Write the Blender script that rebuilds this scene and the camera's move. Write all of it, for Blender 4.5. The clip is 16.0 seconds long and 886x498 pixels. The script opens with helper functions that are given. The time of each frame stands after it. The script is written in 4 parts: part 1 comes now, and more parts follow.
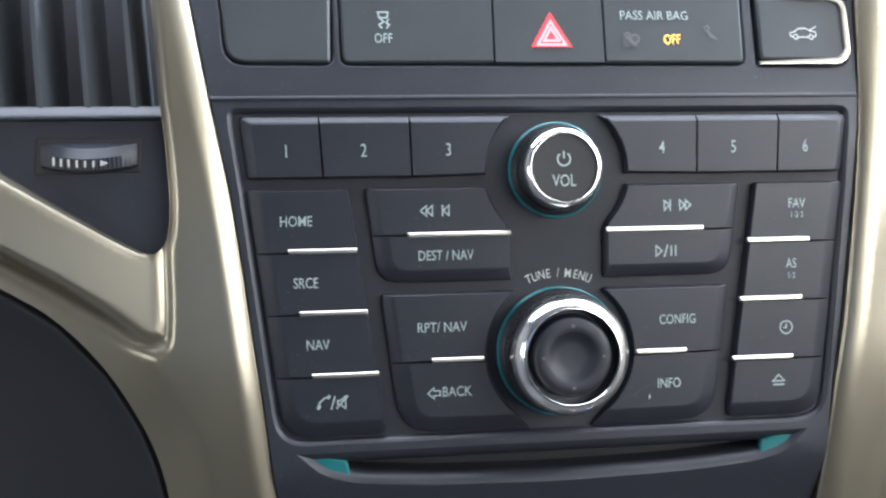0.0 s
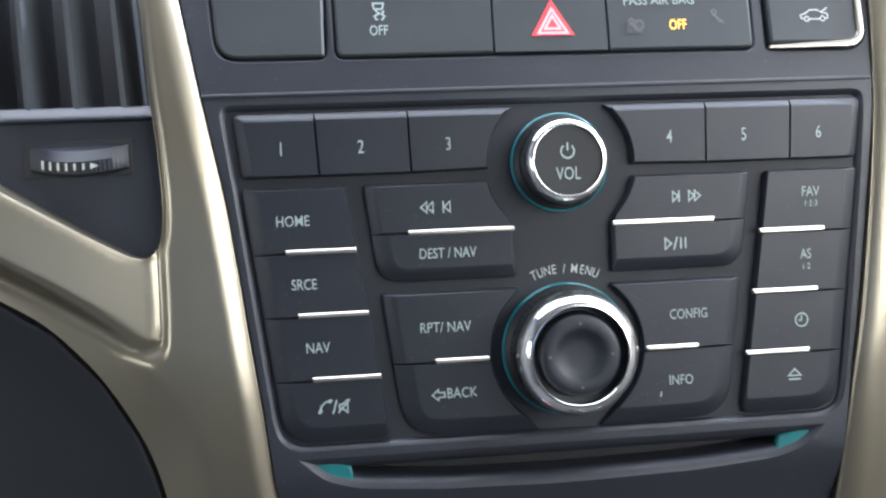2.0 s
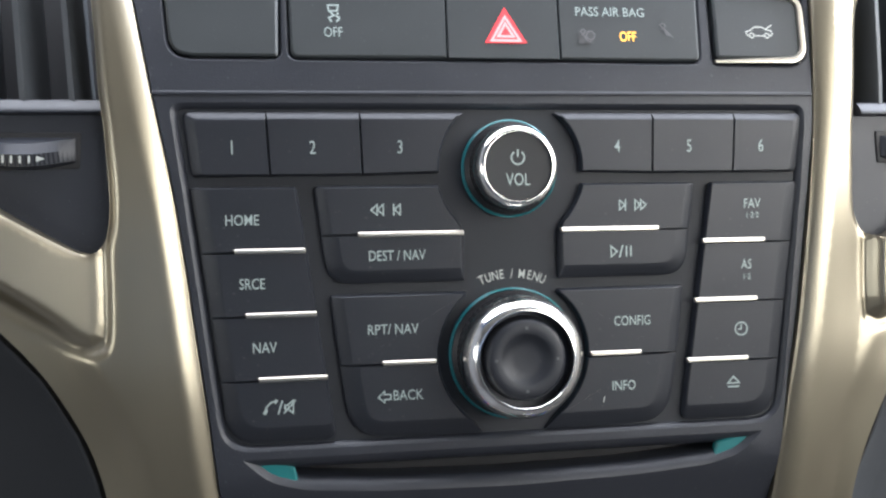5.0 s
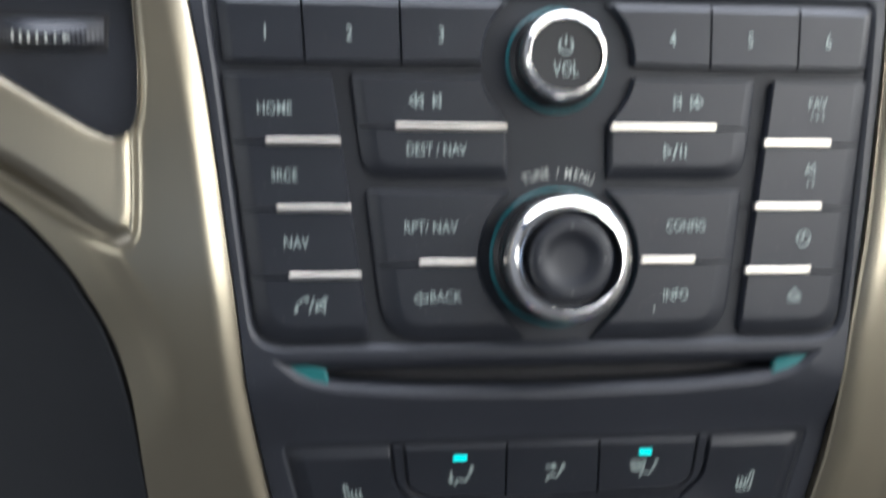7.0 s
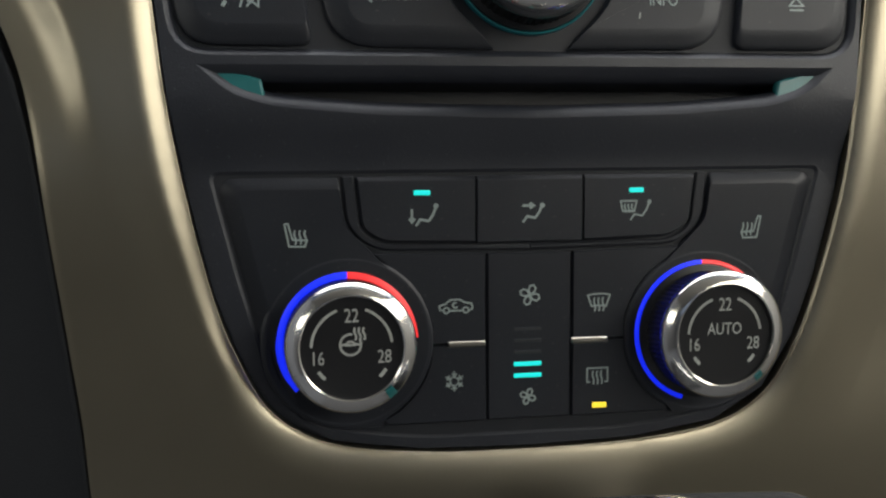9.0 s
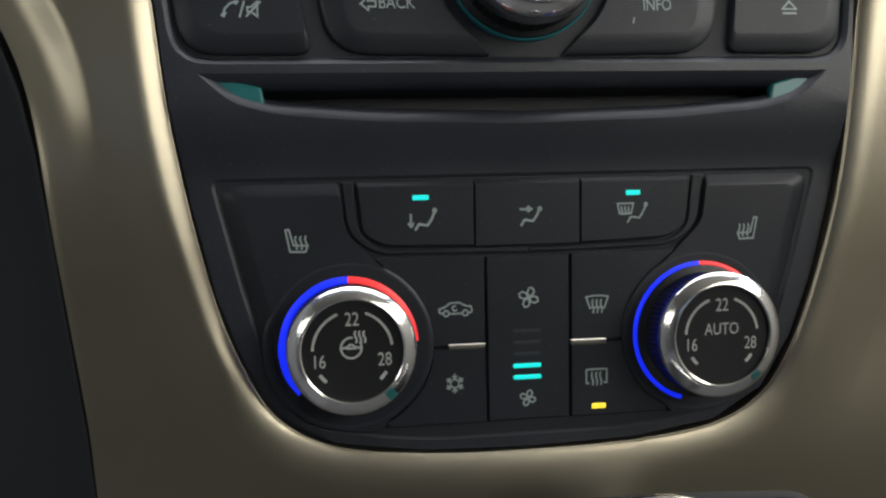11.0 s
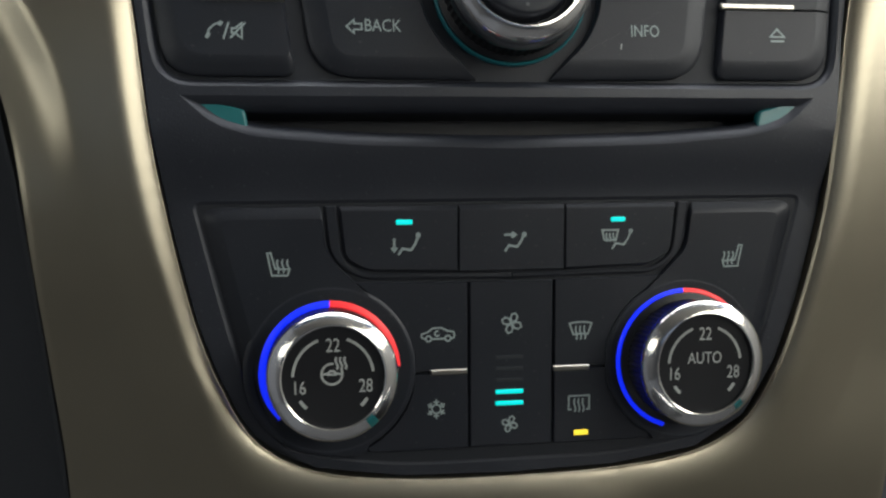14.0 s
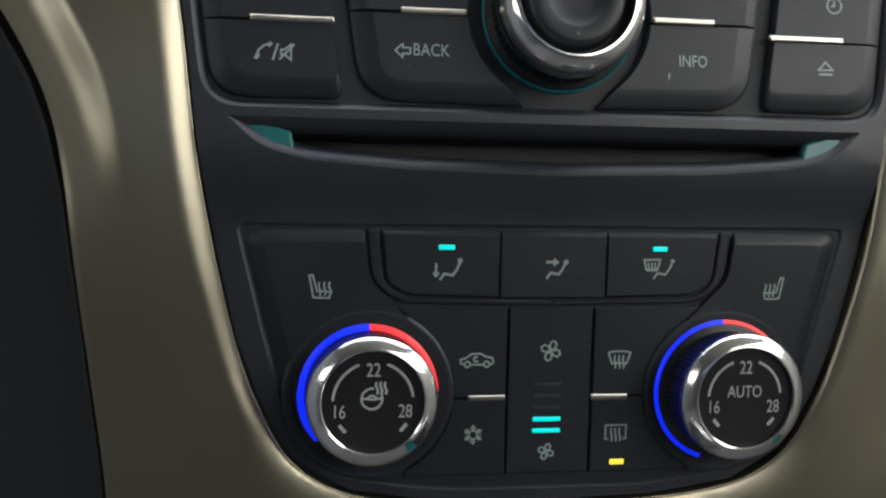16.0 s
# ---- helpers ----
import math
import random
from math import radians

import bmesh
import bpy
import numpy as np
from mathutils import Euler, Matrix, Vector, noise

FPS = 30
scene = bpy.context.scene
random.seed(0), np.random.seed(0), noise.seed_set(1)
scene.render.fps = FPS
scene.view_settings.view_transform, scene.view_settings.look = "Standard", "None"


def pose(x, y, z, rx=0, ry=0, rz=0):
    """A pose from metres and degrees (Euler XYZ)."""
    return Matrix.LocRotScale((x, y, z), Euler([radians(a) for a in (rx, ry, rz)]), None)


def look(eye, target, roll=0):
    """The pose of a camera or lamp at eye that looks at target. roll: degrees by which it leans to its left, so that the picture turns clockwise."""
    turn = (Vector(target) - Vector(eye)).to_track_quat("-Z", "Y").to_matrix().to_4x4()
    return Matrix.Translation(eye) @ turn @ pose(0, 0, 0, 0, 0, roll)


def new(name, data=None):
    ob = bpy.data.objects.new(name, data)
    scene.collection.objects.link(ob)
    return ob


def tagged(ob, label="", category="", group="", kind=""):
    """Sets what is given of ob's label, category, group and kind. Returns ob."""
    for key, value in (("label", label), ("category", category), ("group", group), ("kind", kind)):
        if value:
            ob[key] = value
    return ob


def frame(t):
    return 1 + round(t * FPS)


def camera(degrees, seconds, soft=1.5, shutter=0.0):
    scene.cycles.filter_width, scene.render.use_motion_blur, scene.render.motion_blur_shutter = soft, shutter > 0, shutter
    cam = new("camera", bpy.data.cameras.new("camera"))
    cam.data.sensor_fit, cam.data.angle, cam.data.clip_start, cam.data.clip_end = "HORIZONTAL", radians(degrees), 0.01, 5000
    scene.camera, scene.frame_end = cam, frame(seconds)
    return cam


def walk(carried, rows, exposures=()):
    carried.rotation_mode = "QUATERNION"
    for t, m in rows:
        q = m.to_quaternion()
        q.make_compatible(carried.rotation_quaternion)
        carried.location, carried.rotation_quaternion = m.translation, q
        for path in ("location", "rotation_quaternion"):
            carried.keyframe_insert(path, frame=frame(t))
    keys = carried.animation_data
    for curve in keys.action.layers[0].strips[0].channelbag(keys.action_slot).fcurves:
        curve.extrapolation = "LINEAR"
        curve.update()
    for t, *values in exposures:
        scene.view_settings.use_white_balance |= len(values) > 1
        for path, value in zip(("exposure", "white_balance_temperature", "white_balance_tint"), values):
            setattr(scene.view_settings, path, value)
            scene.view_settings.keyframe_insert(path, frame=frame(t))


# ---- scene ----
from mathutils.geometry import delaunay_2d_cdt

# t, then eye in metres and pitch, roll, yaw in degrees, both in the console's own upright frame
ROWS = [
    (0.0, -0.0735, -0.2858, 0.0667, -1.14, 1.27, -7.73),
    (0.5, -0.0709, -0.2873, 0.0669, -1.03, 1.19, -8.41),
    (1.0, -0.0672, -0.2842, 0.0668, -1.83, 1.26, -8.17),
    (1.5, -0.0675, -0.2817, 0.0654, -2.03, 1.58, -8.33),
    (2.0, -0.0685, -0.2779, 0.0685, -1.69, 2.45, -6.87),
    (2.5, -0.0685, -0.2778, 0.0667, -1.41, 1.85, -7.77),
    (3.0, -0.0673, -0.2773, 0.0672, -2.74, 1.19, -9.02),
    (3.5, -0.0672, -0.2799, 0.0672, -1.64, 1.67, -9.92),
    (6.0, -0.0716, -0.2785, 0.0673, -1.31, 0.84, -9.98),
    (6.5, -0.0702, -0.2766, 0.0652, -1.62, 0.91, -9.64),
    (7.0, -0.0656, -0.2658, 0.0406, -1.85, 0.24, -7.14),
    (7.3, -0.0653, -0.2498, -0.0085, -0.15, 1.21, -7.00),
    (7.5, -0.0669, -0.2414, -0.0266, 0.35, 1.86, -8.20),
    (7.7, -0.0622, -0.2413, -0.0267, 0.06, 2.61, -8.90),
    (8.0, -0.0565, -0.2436, -0.0477, 2.25, 3.50, -9.58),
    (8.5, -0.0613, -0.2279, -0.0524, 2.54, 2.21, -8.51),
    (9.0, -0.0610, -0.2265, -0.0509, 2.36, 1.83, -9.39),
    (11.5, -0.0564, -0.2306, -0.0524, 2.94, 2.52, -8.64),
    (12.0, -0.0536, -0.2316, -0.0487, 2.92, 2.27, -9.21),
    (12.5, -0.0592, -0.2303, -0.0382, 3.54, 1.94, -8.72),
    (13.0, -0.0565, -0.2306, -0.0432, 2.99, 1.90, -8.76),
    (13.5, -0.0567, -0.2302, -0.0443, 3.00, 1.88, -9.34),
    (14.0, -0.0569, -0.2291, -0.0455, 2.71, 1.65, -9.41),
    (14.5, -0.0609, -0.2256, -0.0420, 2.82, 1.16, -9.38),
    (15.0, -0.0622, -0.2266, -0.0421, 2.77, 0.84, -9.22),
    (15.5, -0.0630, -0.2261, -0.0422, 2.70, 0.53, -8.87),
    (16.0, -0.0647, -0.2274, -0.0392, 2.73, 0.04, -8.96),
]
# the console face leans back from the cabin floor's upright
PANEL = Matrix.Translation((0.0, 0.0, 0.72)) @ pose(0, 0, 0, -18, 0, 0)
cam = camera(48.83, 16.0, soft=2.4, shutter=0.5)
walk(cam, [(t, PANEL @ pose(x, y, z, 90 + pitch, roll, yaw)) for t, x, y, z, pitch, roll, yaw in ROWS],
     exposures=[(0.0, 0.78, 4900, 12), (2.0, 0.78, 4900, 12), (3.5, 0.66, 5100, 12), (6.8, 0.70, 5050, 12), (7.2, 0.66, 5000, 12), (7.7, 0.02, 5300, 11), (8.5, -0.03, 5000, 11), (9.2, -0.30, 5450, 9), (12.0, -0.20, 5200, 10), (13.0, -0.24, 5200, 9), (16.0, -0.25, 5150, 9)])

# ---- light: daylight through the cabin's windows ----
world = bpy.data.worlds.new("sky")
scene.world = world
world.use_nodes = True
wn = world.node_tree.nodes
sky = wn.new("ShaderNodeTexSky")
sky.sky_type, sky.sun_disc = 'NISHITA', False
sky.sun_elevation, sky.sun_rotation = radians(38), radians(75)
world.node_tree.links.new(sky.outputs[0], wn["Background"].inputs[0])
wn["Background"].inputs[1].default_value = 0.05
sun_data = bpy.data.lights.new("sun", 'SUN')
sun_data.energy, sun_data.angle, sun_data.color = 3.0, radians(0.5), (1.0, 0.93, 0.82)
sun = new("sun", sun_data)
sun.matrix_world = look((3.0, 0.9, 3.0), (0, 0.1, 0.6))


def window_light(name, at, target, wide, high, power, colour):
    d = bpy.data.lights.new(name, 'AREA')
    d.shape, d.size, d.size_y, d.energy, d.color = 'RECTANGLE', wide, high, power, colour
    new(name, d).matrix_world = look(at, target)


window_light("passenger_window_daylight", (0.72, -0.55, 1.16), (0.0, -0.18, 0.75), 1.35, 0.40, 13.8, (1.0, 0.84, 0.60))
window_light("driver_window_daylight", (-0.725, -0.58, 0.98), (-0.10, -0.10, 0.76), 0.46, 0.20, 1.25, (1.0, 0.86, 0.62))
window_light("windscreen_daylight", (0.05, 0.12, 1.30), (0.0, -0.36, 0.75), 1.15, 0.55, 15.5, (1.0, 0.88, 0.72))
window_light("rear_window_daylight", (0.0, -1.86, 1.33), (0.0, 0.0, 0.80), 1.15, 0.16, 0.25, (0.95, 0.96, 1.0))


# ---- materials ----
def material(name, colour, rough, metal=0.0, grain=0.0, grain_size=3000.0, vary=0.15, vary_size=60.0, emit=0.0, coat=0.0, rough_vary=0.08, dust=0.0, brush=False, gloss=0.5):
    m = bpy.data.materials.new(name)
    m.use_nodes = True
    nt = m.node_tree
    b = nt.nodes["Principled BSDF"]
    b.inputs["Metallic"].default_value = metal
    b.inputs["Coat Weight"].default_value = coat
    b.inputs["Specular IOR Level"].default_value = gloss
    tc = nt.nodes.new("ShaderNodeTexCoord")
    big = nt.nodes.new("ShaderNodeTexNoise")
    big.inputs["Scale"].default_value, big.inputs["Detail"].default_value = vary_size, 5.0
    nt.links.new(tc.outputs["Object"], big.inputs["Vector"])
    ramp = nt.nodes.new("ShaderNodeMix")
    ramp.data_type = 'RGBA'
    ramp.inputs["A"].default_value = (*[c * (1 - vary) for c in colour], 1)
    ramp.inputs["B"].default_value = (*[min(1, c * (1 + vary)) for c in colour], 1)
    nt.links.new(big.outputs["Fac"], ramp.inputs["Factor"])
    colour_out = ramp.outputs["Result"]
    if dust:
        speck = nt.nodes.new("ShaderNodeTexNoise")
        speck.inputs["Scale"].default_value, speck.inputs["Detail"].default_value = 1100.0, 1.0
        nt.links.new(tc.outputs["Object"], speck.inputs["Vector"])
        gate = nt.nodes.new("ShaderNodeMapRange")
        gate.inputs["From Min"].default_value, gate.inputs["From Max"].default_value = 0.70, 0.80
        gate.inputs["To Max"].default_value = dust
        nt.links.new(speck.outputs["Fac"], gate.inputs["Value"])
        over = nt.nodes.new("ShaderNodeMix")
        over.data_type = 'RGBA'
        over.inputs["B"].default_value = (0.25, 0.25, 0.24, 1)
        nt.links.new(gate.outputs["Result"], over.inputs["Factor"])
        nt.links.new(colour_out, over.inputs["A"])
        colour_out = over.outputs["Result"]
    nt.links.new(colour_out, b.inputs["Base Color"])
    mr = nt.nodes.new("ShaderNodeMapRange")
    mr.inputs["To Min"].default_value, mr.inputs["To Max"].default_value = rough - rough_vary, rough + rough_vary
    nt.links.new(big.outputs["Fac"], mr.inputs["Value"])
    nt.links.new(mr.outputs["Result"], b.inputs["Roughness"])
    if grain:
        fine = nt.nodes.new("ShaderNodeTexNoise")
        fine.inputs["Scale"].default_value, fine.inputs["Detail"].default_value = grain_size, 2.0
        if brush:
            along = nt.nodes.new("ShaderNodeMapping")
            along.inputs["Scale"].default_value = (6.0, 6.0, 0.25)
            nt.links.new(tc.outputs["Object"], along.inputs["Vector"])
            nt.links.new(along.outputs["Vector"], fine.inputs["Vector"])
        else:
            nt.links.new(tc.outputs["Object"], fine.inputs["Vector"])
        bump = nt.nodes.new("ShaderNodeBump")
        bump.inputs["Strength"].default_value, bump.inputs["Distance"].default_value = grain, 0.0002
        nt.links.new(fine.outputs["Fac"], bump.inputs["Height"])
        nt.links.new(bump.outputs["Normal"], b.inputs["Normal"])
    if emit:
        b.inputs["Emission Color"].default_value = (*colour, 1)
        b.inputs["Emission Strength"].default_value = emit
    return m


FASCIA = material("soft_black_plastic", (0.0165, 0.0184, 0.0245), 0.42, grain=0.34, grain_size=2400, dust=0.13, gloss=0.40)
BUTTON = material("button_black_plastic", (0.0105, 0.0120, 0.0165), 0.42, grain=0.25, dust=0.08, gloss=0.35)
# switch strip: glare put into the colour, lighter than the button plastic
SWITCH_GLARE = material("switch_plastic_with_glare", (0.0235, 0.0270, 0.0290), 0.44, grain=0.25, dust=0.06, gloss=0.42)
FLOOR = material("recess_black_plastic", (0.0095, 0.0110, 0.0150), 0.55, grain=0.3, gloss=0.35)
# recess backs: shade of the depth put into a near-black colour
DEEP = material("recess_depth_black", (0.006, 0.006, 0.007), 0.6, grain=0.1)
DASH = material("dark_dash_plastic", (0.018, 0.020, 0.023), 0.66, grain=0.5, grain_size=1800)
SILVER = material("satin_champagne_paint", (0.285, 0.257, 0.191), 0.315, metal=0.92, grain=0.08, grain_size=420, brush=True, vary=0.07, vary_size=35, rough_vary=0.03)
CHROME = material("polished_chrome", (0.84, 0.83, 0.80), 0.16, metal=1.0, grain=0.16, grain_size=260, vary=0.06, rough_vary=0.04, vary_size=260)
BAR = material("satin_chrome", (0.54, 0.51, 0.44), 0.30, metal=1.0, vary=0.05, rough_vary=0.02, vary_size=90)
PRINT = material("grey_green_print", (0.26, 0.31, 0.30), 0.5, vary=0.2, vary_size=700)
PALE = material("pale_print", (0.34, 0.36, 0.34), 0.5, vary=0.16, vary_size=700)
DIM = material("faint_print", (0.075, 0.075, 0.08), 0.5)
FIELD = material("unlit_field", (0.034, 0.034, 0.037), 0.5)
UNLIT = material("unlit_indicator_window", (0.015, 0.018, 0.021), 0.42)
TEAL = material("teal_translucent_plastic", (0.020, 0.120, 0.125), 0.34, vary=0.15, vary_size=200)
TEALRING = material("teal_light_ring", (0.018, 0.13, 0.145), 0.35, emit=0.04)
LED = material("turquoise_indicator", (0.06, 0.66, 0.54), 0.4, emit=1.0, vary=0.02)
YELLOW = material("yellow_indicator", (1.0, 0.72, 0.02), 0.4, emit=1.0, vary=0.02)
AMBER = material("amber_lettering", (1.0, 0.48, 0.05), 0.4, emit=0.9, vary=0.02)
BLUE = material("blue_light_ring", (0.02, 0.03, 0.95), 0.4, emit=0.8, vary=0.02)
RED = material("red_light_ring", (0.75, 0.02, 0.02), 0.4, emit=0.75, vary=0.02)
HAZARD = material("red_translucent_triangle", (0.62, 0.045, 0.05), 0.35, emit=0.30)
HAZARDLINE = material("pale_red_line", (0.95, 0.28, 0.27), 0.4, emit=0.40)
VANE = material("grey_vent_plastic", (0.030, 0.033, 0.036), 0.5, grain=0.3)
CAP = material("knob_face_black", (0.012, 0.012, 0.0135), 0.36, grain=0.08, gloss=0.32)
LINING = material("cabin_lining", (0.10, 0.10, 0.105), 0.9, grain=0.4, grain_size=900, vary_size=8)
# added reflector: unseen ceiling, paler than the lining for brighter chrome
CEILING_BOUNCE = material("pale_ceiling_bounce", (0.21, 0.205, 0.19), 0.95, grain=0.4, grain_size=900, vary_size=8)
# added reflector: unseen passenger wall kept pale to lift the right trim
WALL_BOUNCE = material("pale_wall_bounce", (0.46, 0.44, 0.40), 0.85, grain=0.4, grain_size=900, vary_size=8)
LEATHER = material("black_leather", (0.02, 0.02, 0.021), 0.45, grain=0.5, grain_size=700)

# ---- the console's face: u to the right, v up, w out of the face, in millimetres ----
PROFILE_V = [-260, -120, -92, -21.5, -18, -14, -10, -6, -2, 95, 106, 121, 160, 260]
PROFILE_Y = [60, 22, 16.7, 5.7, 4.5, 2.9, 1.5, 0.5, 0, 0, 0.8, 3.2, 10, 40]


def prof(v):
    return float(np.interp(v, PROFILE_V, PROFILE_Y))


def flow(v):
    """The trims' calmer line: the face's depth without its step under the disc slot."""
    return float(np.mean([prof(v + d) for d in range(-36, 37, 6)]))


def P(u, v, w=0.0):
    return Vector((u, prof(v) - w, v)) / 1000.0


def place(name, verts, faces, mat, parent=None, label="", smooth=40):
    """One mesh object from vertices in the face's frame; parent is a thing or part made before."""
    lo = Vector([min(c[i] for c in verts) for i in range(3)])
    hi = Vector([max(c[i] for c in verts) for i in range(3)])
    o = (lo + hi) / 2
    me = bpy.data.meshes.new(name)
    me.from_pydata([Vector(c) - o for c in verts], [], faces)
    bm = bmesh.new()
    bm.from_mesh(me)
    bmesh.ops.recalc_face_normals(bm, faces=bm.faces)
    bm.to_mesh(me)
    bm.free()
    for p in me.polygons:
        p.use_smooth = True
    me.set_sharp_from_angle(angle=radians(smooth))
    me.materials.append(mat)
    ob = new(name, me)
    seat(ob, o, parent)
    if label:
        tagged(ob, label)
    return ob


SEATS = {}


def seat(ob, o, parent):
    SEATS[ob.name] = o
    if parent is None:
        ob.matrix_basis = PANEL @ Matrix.Translation(o)
    else:
        ob.parent = parent
        ob.matrix_basis = Matrix.Translation(o - SEATS[parent.name])


def thing(name, u, v, label, category, kind="", group=""):
    ob = new(name)
    ob.empty_display_size = 0.02
    seat(ob, P(u, v), None)
    return tagged(ob, label, category, group, kind)


def offset_poly(pts, d):
    """Moves each edge of a counter-clockwise outline inwards by its own distance."""
    n, out = len(pts), []
    for i in range(n):
        a, b, c = (np.array(pts[j % n][:2], float) for j in (i - 1, i, i + 1))
        e, f = (b - a) / np.linalg.norm(b - a), (c - b) / np.linalg.norm(c - b)
        ne, nf = np.array((-e[1], e[0])), np.array((-f[1], f[0]))
        d0, d1 = d[(i - 1) % n], d[i]
        det = e[0] * f[1] - e[1] * f[0]
        if abs(det) < 0.05:
            q = b + (ne * d0 + nf * d1) / 2
        else:
            k = np.array(((b + nf * d1) - (b + ne * d0)))
            q = b + ne * d0 + e * ((k[0] * f[1] - k[1] * f[0]) / det)
        out.append(tuple(q))
    return out


def fillet(pts, rs, n=5):
    out, m = [], len(pts)
    for i in range(m):
        a, b, c = (np.array(pts[j % m][:2], float) for j in (i - 1, i, i + 1))
        if rs[i] <= 0:
            out.append(tuple(b))
            continue
        la, lc = np.linalg.norm(a - b), np.linalg.norm(c - b)
        k = min(rs[i], 0.48 * la, 0.48 * lc)
        p, q = b + (a - b) / la * k, b + (c - b) / lc * k
        for s in range(n + 1):
            x = s / n
            out.append(tuple((1 - x) ** 2 * p + 2 * x * (1 - x) * b + x * x * q))
    return out


def full(pts, r=0.0):
    return [p if len(p) == 3 else (*p, r) for p in pts]


def mirror(pts, edges=None):
    m = [(-p[0], *p[1:]) for p in reversed(pts)]
    n = len(pts)
    return m, {(n - 2 - i) % n: e for i, e in (edges or {}).items()}


def pad_rings(pts, bevel, edges, w0, w1, rise, r):
    pts = full(pts, r)
    b = [edges.get(i, bevel) for i in range(len(pts))]
    rs = [p[2] for p in pts]
    rings = [(fillet(pts, rs), w0), (fillet(pts, rs), w1 - rise)]
    for part_in, part_up in ((0.05, 0.86), (0.22, 0.68), (0.55, 0.33), (0.82, 0.08), (1.0, 0.0)):
        d = [x * part_in for x in b]
        inner = offset_poly(pts, d)
        ir = [max(0.5 * q, q - max(d)) if q > 0 else 0 for q in rs]
        rings.append((fillet(inner, ir), w1 - rise * part_up))
    return rings


def pad(name, pts, mat, parent=None, bevel=0.7, edges=None, w0=-2.0, w1=1.0, rise=0.6, r=0.8, label=""):
    """A moulded piece with its edges rounded over."""
    rings = pad_rings(pts, bevel, edges or {}, w0, w1, rise, r)
    n = len(rings[0][0])
    verts = [P(u, v, w) for ring, w in rings for u, v in ring]
    faces = [(k * n + i, k * n + (i + 1) % n, (k + 1) * n + (i + 1) % n, (k + 1) * n + i) for k in range(len(rings) - 1) for i in range(n)]
    faces.append(tuple((len(rings) - 1) * n + i for i in range(n)))
    ob = place(name, verts, faces, mat, parent, label)
    top = {len(verts) - 1 - i for i in range(n)}
    for e in ob.data.edges:
        if e.vertices[0] in top and e.vertices[1] in top:
            e.use_edge_sharp = True
    return ob


def arc(cu, cv, r, a0, a1, n=9):
    return [(cu + r * math.cos(radians(a0 + (a1 - a0) * i / n)), cv + r * math.sin(radians(a0 + (a1 - a0) * i / n)), 0.0) for i in range(n + 1)]


LEAN = {}


def lathe(name, u, v, profile, mat, parent, seg=72, ribs=(), label="", span=None, closed=False):
    """A turned piece about the face's normal at (u, v); profile of (radius, w); ribs: rows whose radius goes in and out."""
    slope = (prof(v + 4) - prof(v - 4)) / 8
    nrm = Vector((0, -1, -LEAN.get((u, v), 0.0)))
    up = Vector((0, slope, 1))
    side = Vector((1, 0, 0))
    base = P(u, v)
    a0, a1 = span or (0, 360)
    m = seg if span is None else seg + 1
    verts, faces = [], []
    for k, (r, w) in enumerate(profile):
        for i in range(m):
            a = radians(a0 + (a1 - a0) * i / seg)
            rr = r + (0.22 if i % 2 else -0.22) * (k in ribs)
            verts.append(base + (side * (rr * math.cos(a)) + up * (rr * math.sin(a)) + nrm * w) / 1000)
    for k in range(len(profile) - 1):
        for i in range(seg if span is None else m - 1):
            j = (i + 1) % m
            faces.append((k * m + i, k * m + j, (k + 1) * m + j, (k + 1) * m + i))
    if closed:
        faces.append(tuple((len(profile) - 1) * m + i for i in range(m)))
    return place(name, verts, faces, mat, parent, label)


def lift(name, flat, faces, mat, parent, w, label="", about=None):
    """A printed mark: flat (u, v) places laid on the face at height w; about: the knob's centre that it rides on."""
    if about:
        slope = (prof(about[1] + 4) - prof(about[1] - 4)) / 8
        nrm, up = Vector((0, -1, -LEAN.get(about, 0.0))), Vector((0, slope, 1))
        base = P(*about)
        verts = [base + (Vector((1, 0, 0)) * (a - about[0]) + up * (b - about[1]) + nrm * w) / 1000 for a, b in flat]
    else:
        verts = [P(a, b, w) for a, b in flat]
    return place(name, verts, faces, mat, parent, label)


def glyphs(body, size, squeeze=0.80):
    c = bpy.data.curves.new("letters", 'FONT')
    c.body, c.size, c.align_x, c.align_y, c.resolution_u = body, size, 'CENTER', 'CENTER', 3
    c.offset = 0.002 * size
    ob = bpy.data.objects.new("letters", c)
    me = bpy.data.meshes.new_from_object(ob)
    pts = [(p.co.x * squeeze, p.co.y) for p in me.vertices]
    faces = [tuple(p.vertices) for p in me.polygons]
    bpy.data.objects.remove(ob)
    bpy.data.curves.remove(c)
    bpy.data.meshes.remove(me)
    return pts, faces


def text(body, u, v, size, parent, w=1.25, mat=PRINT, about=None, squeeze=0.80, name="lettering"):
    pts, faces = glyphs(body, size, squeeze)
    return lift(name, [(a + u, b + v) for a, b in pts], faces, mat, parent, w, about=about)


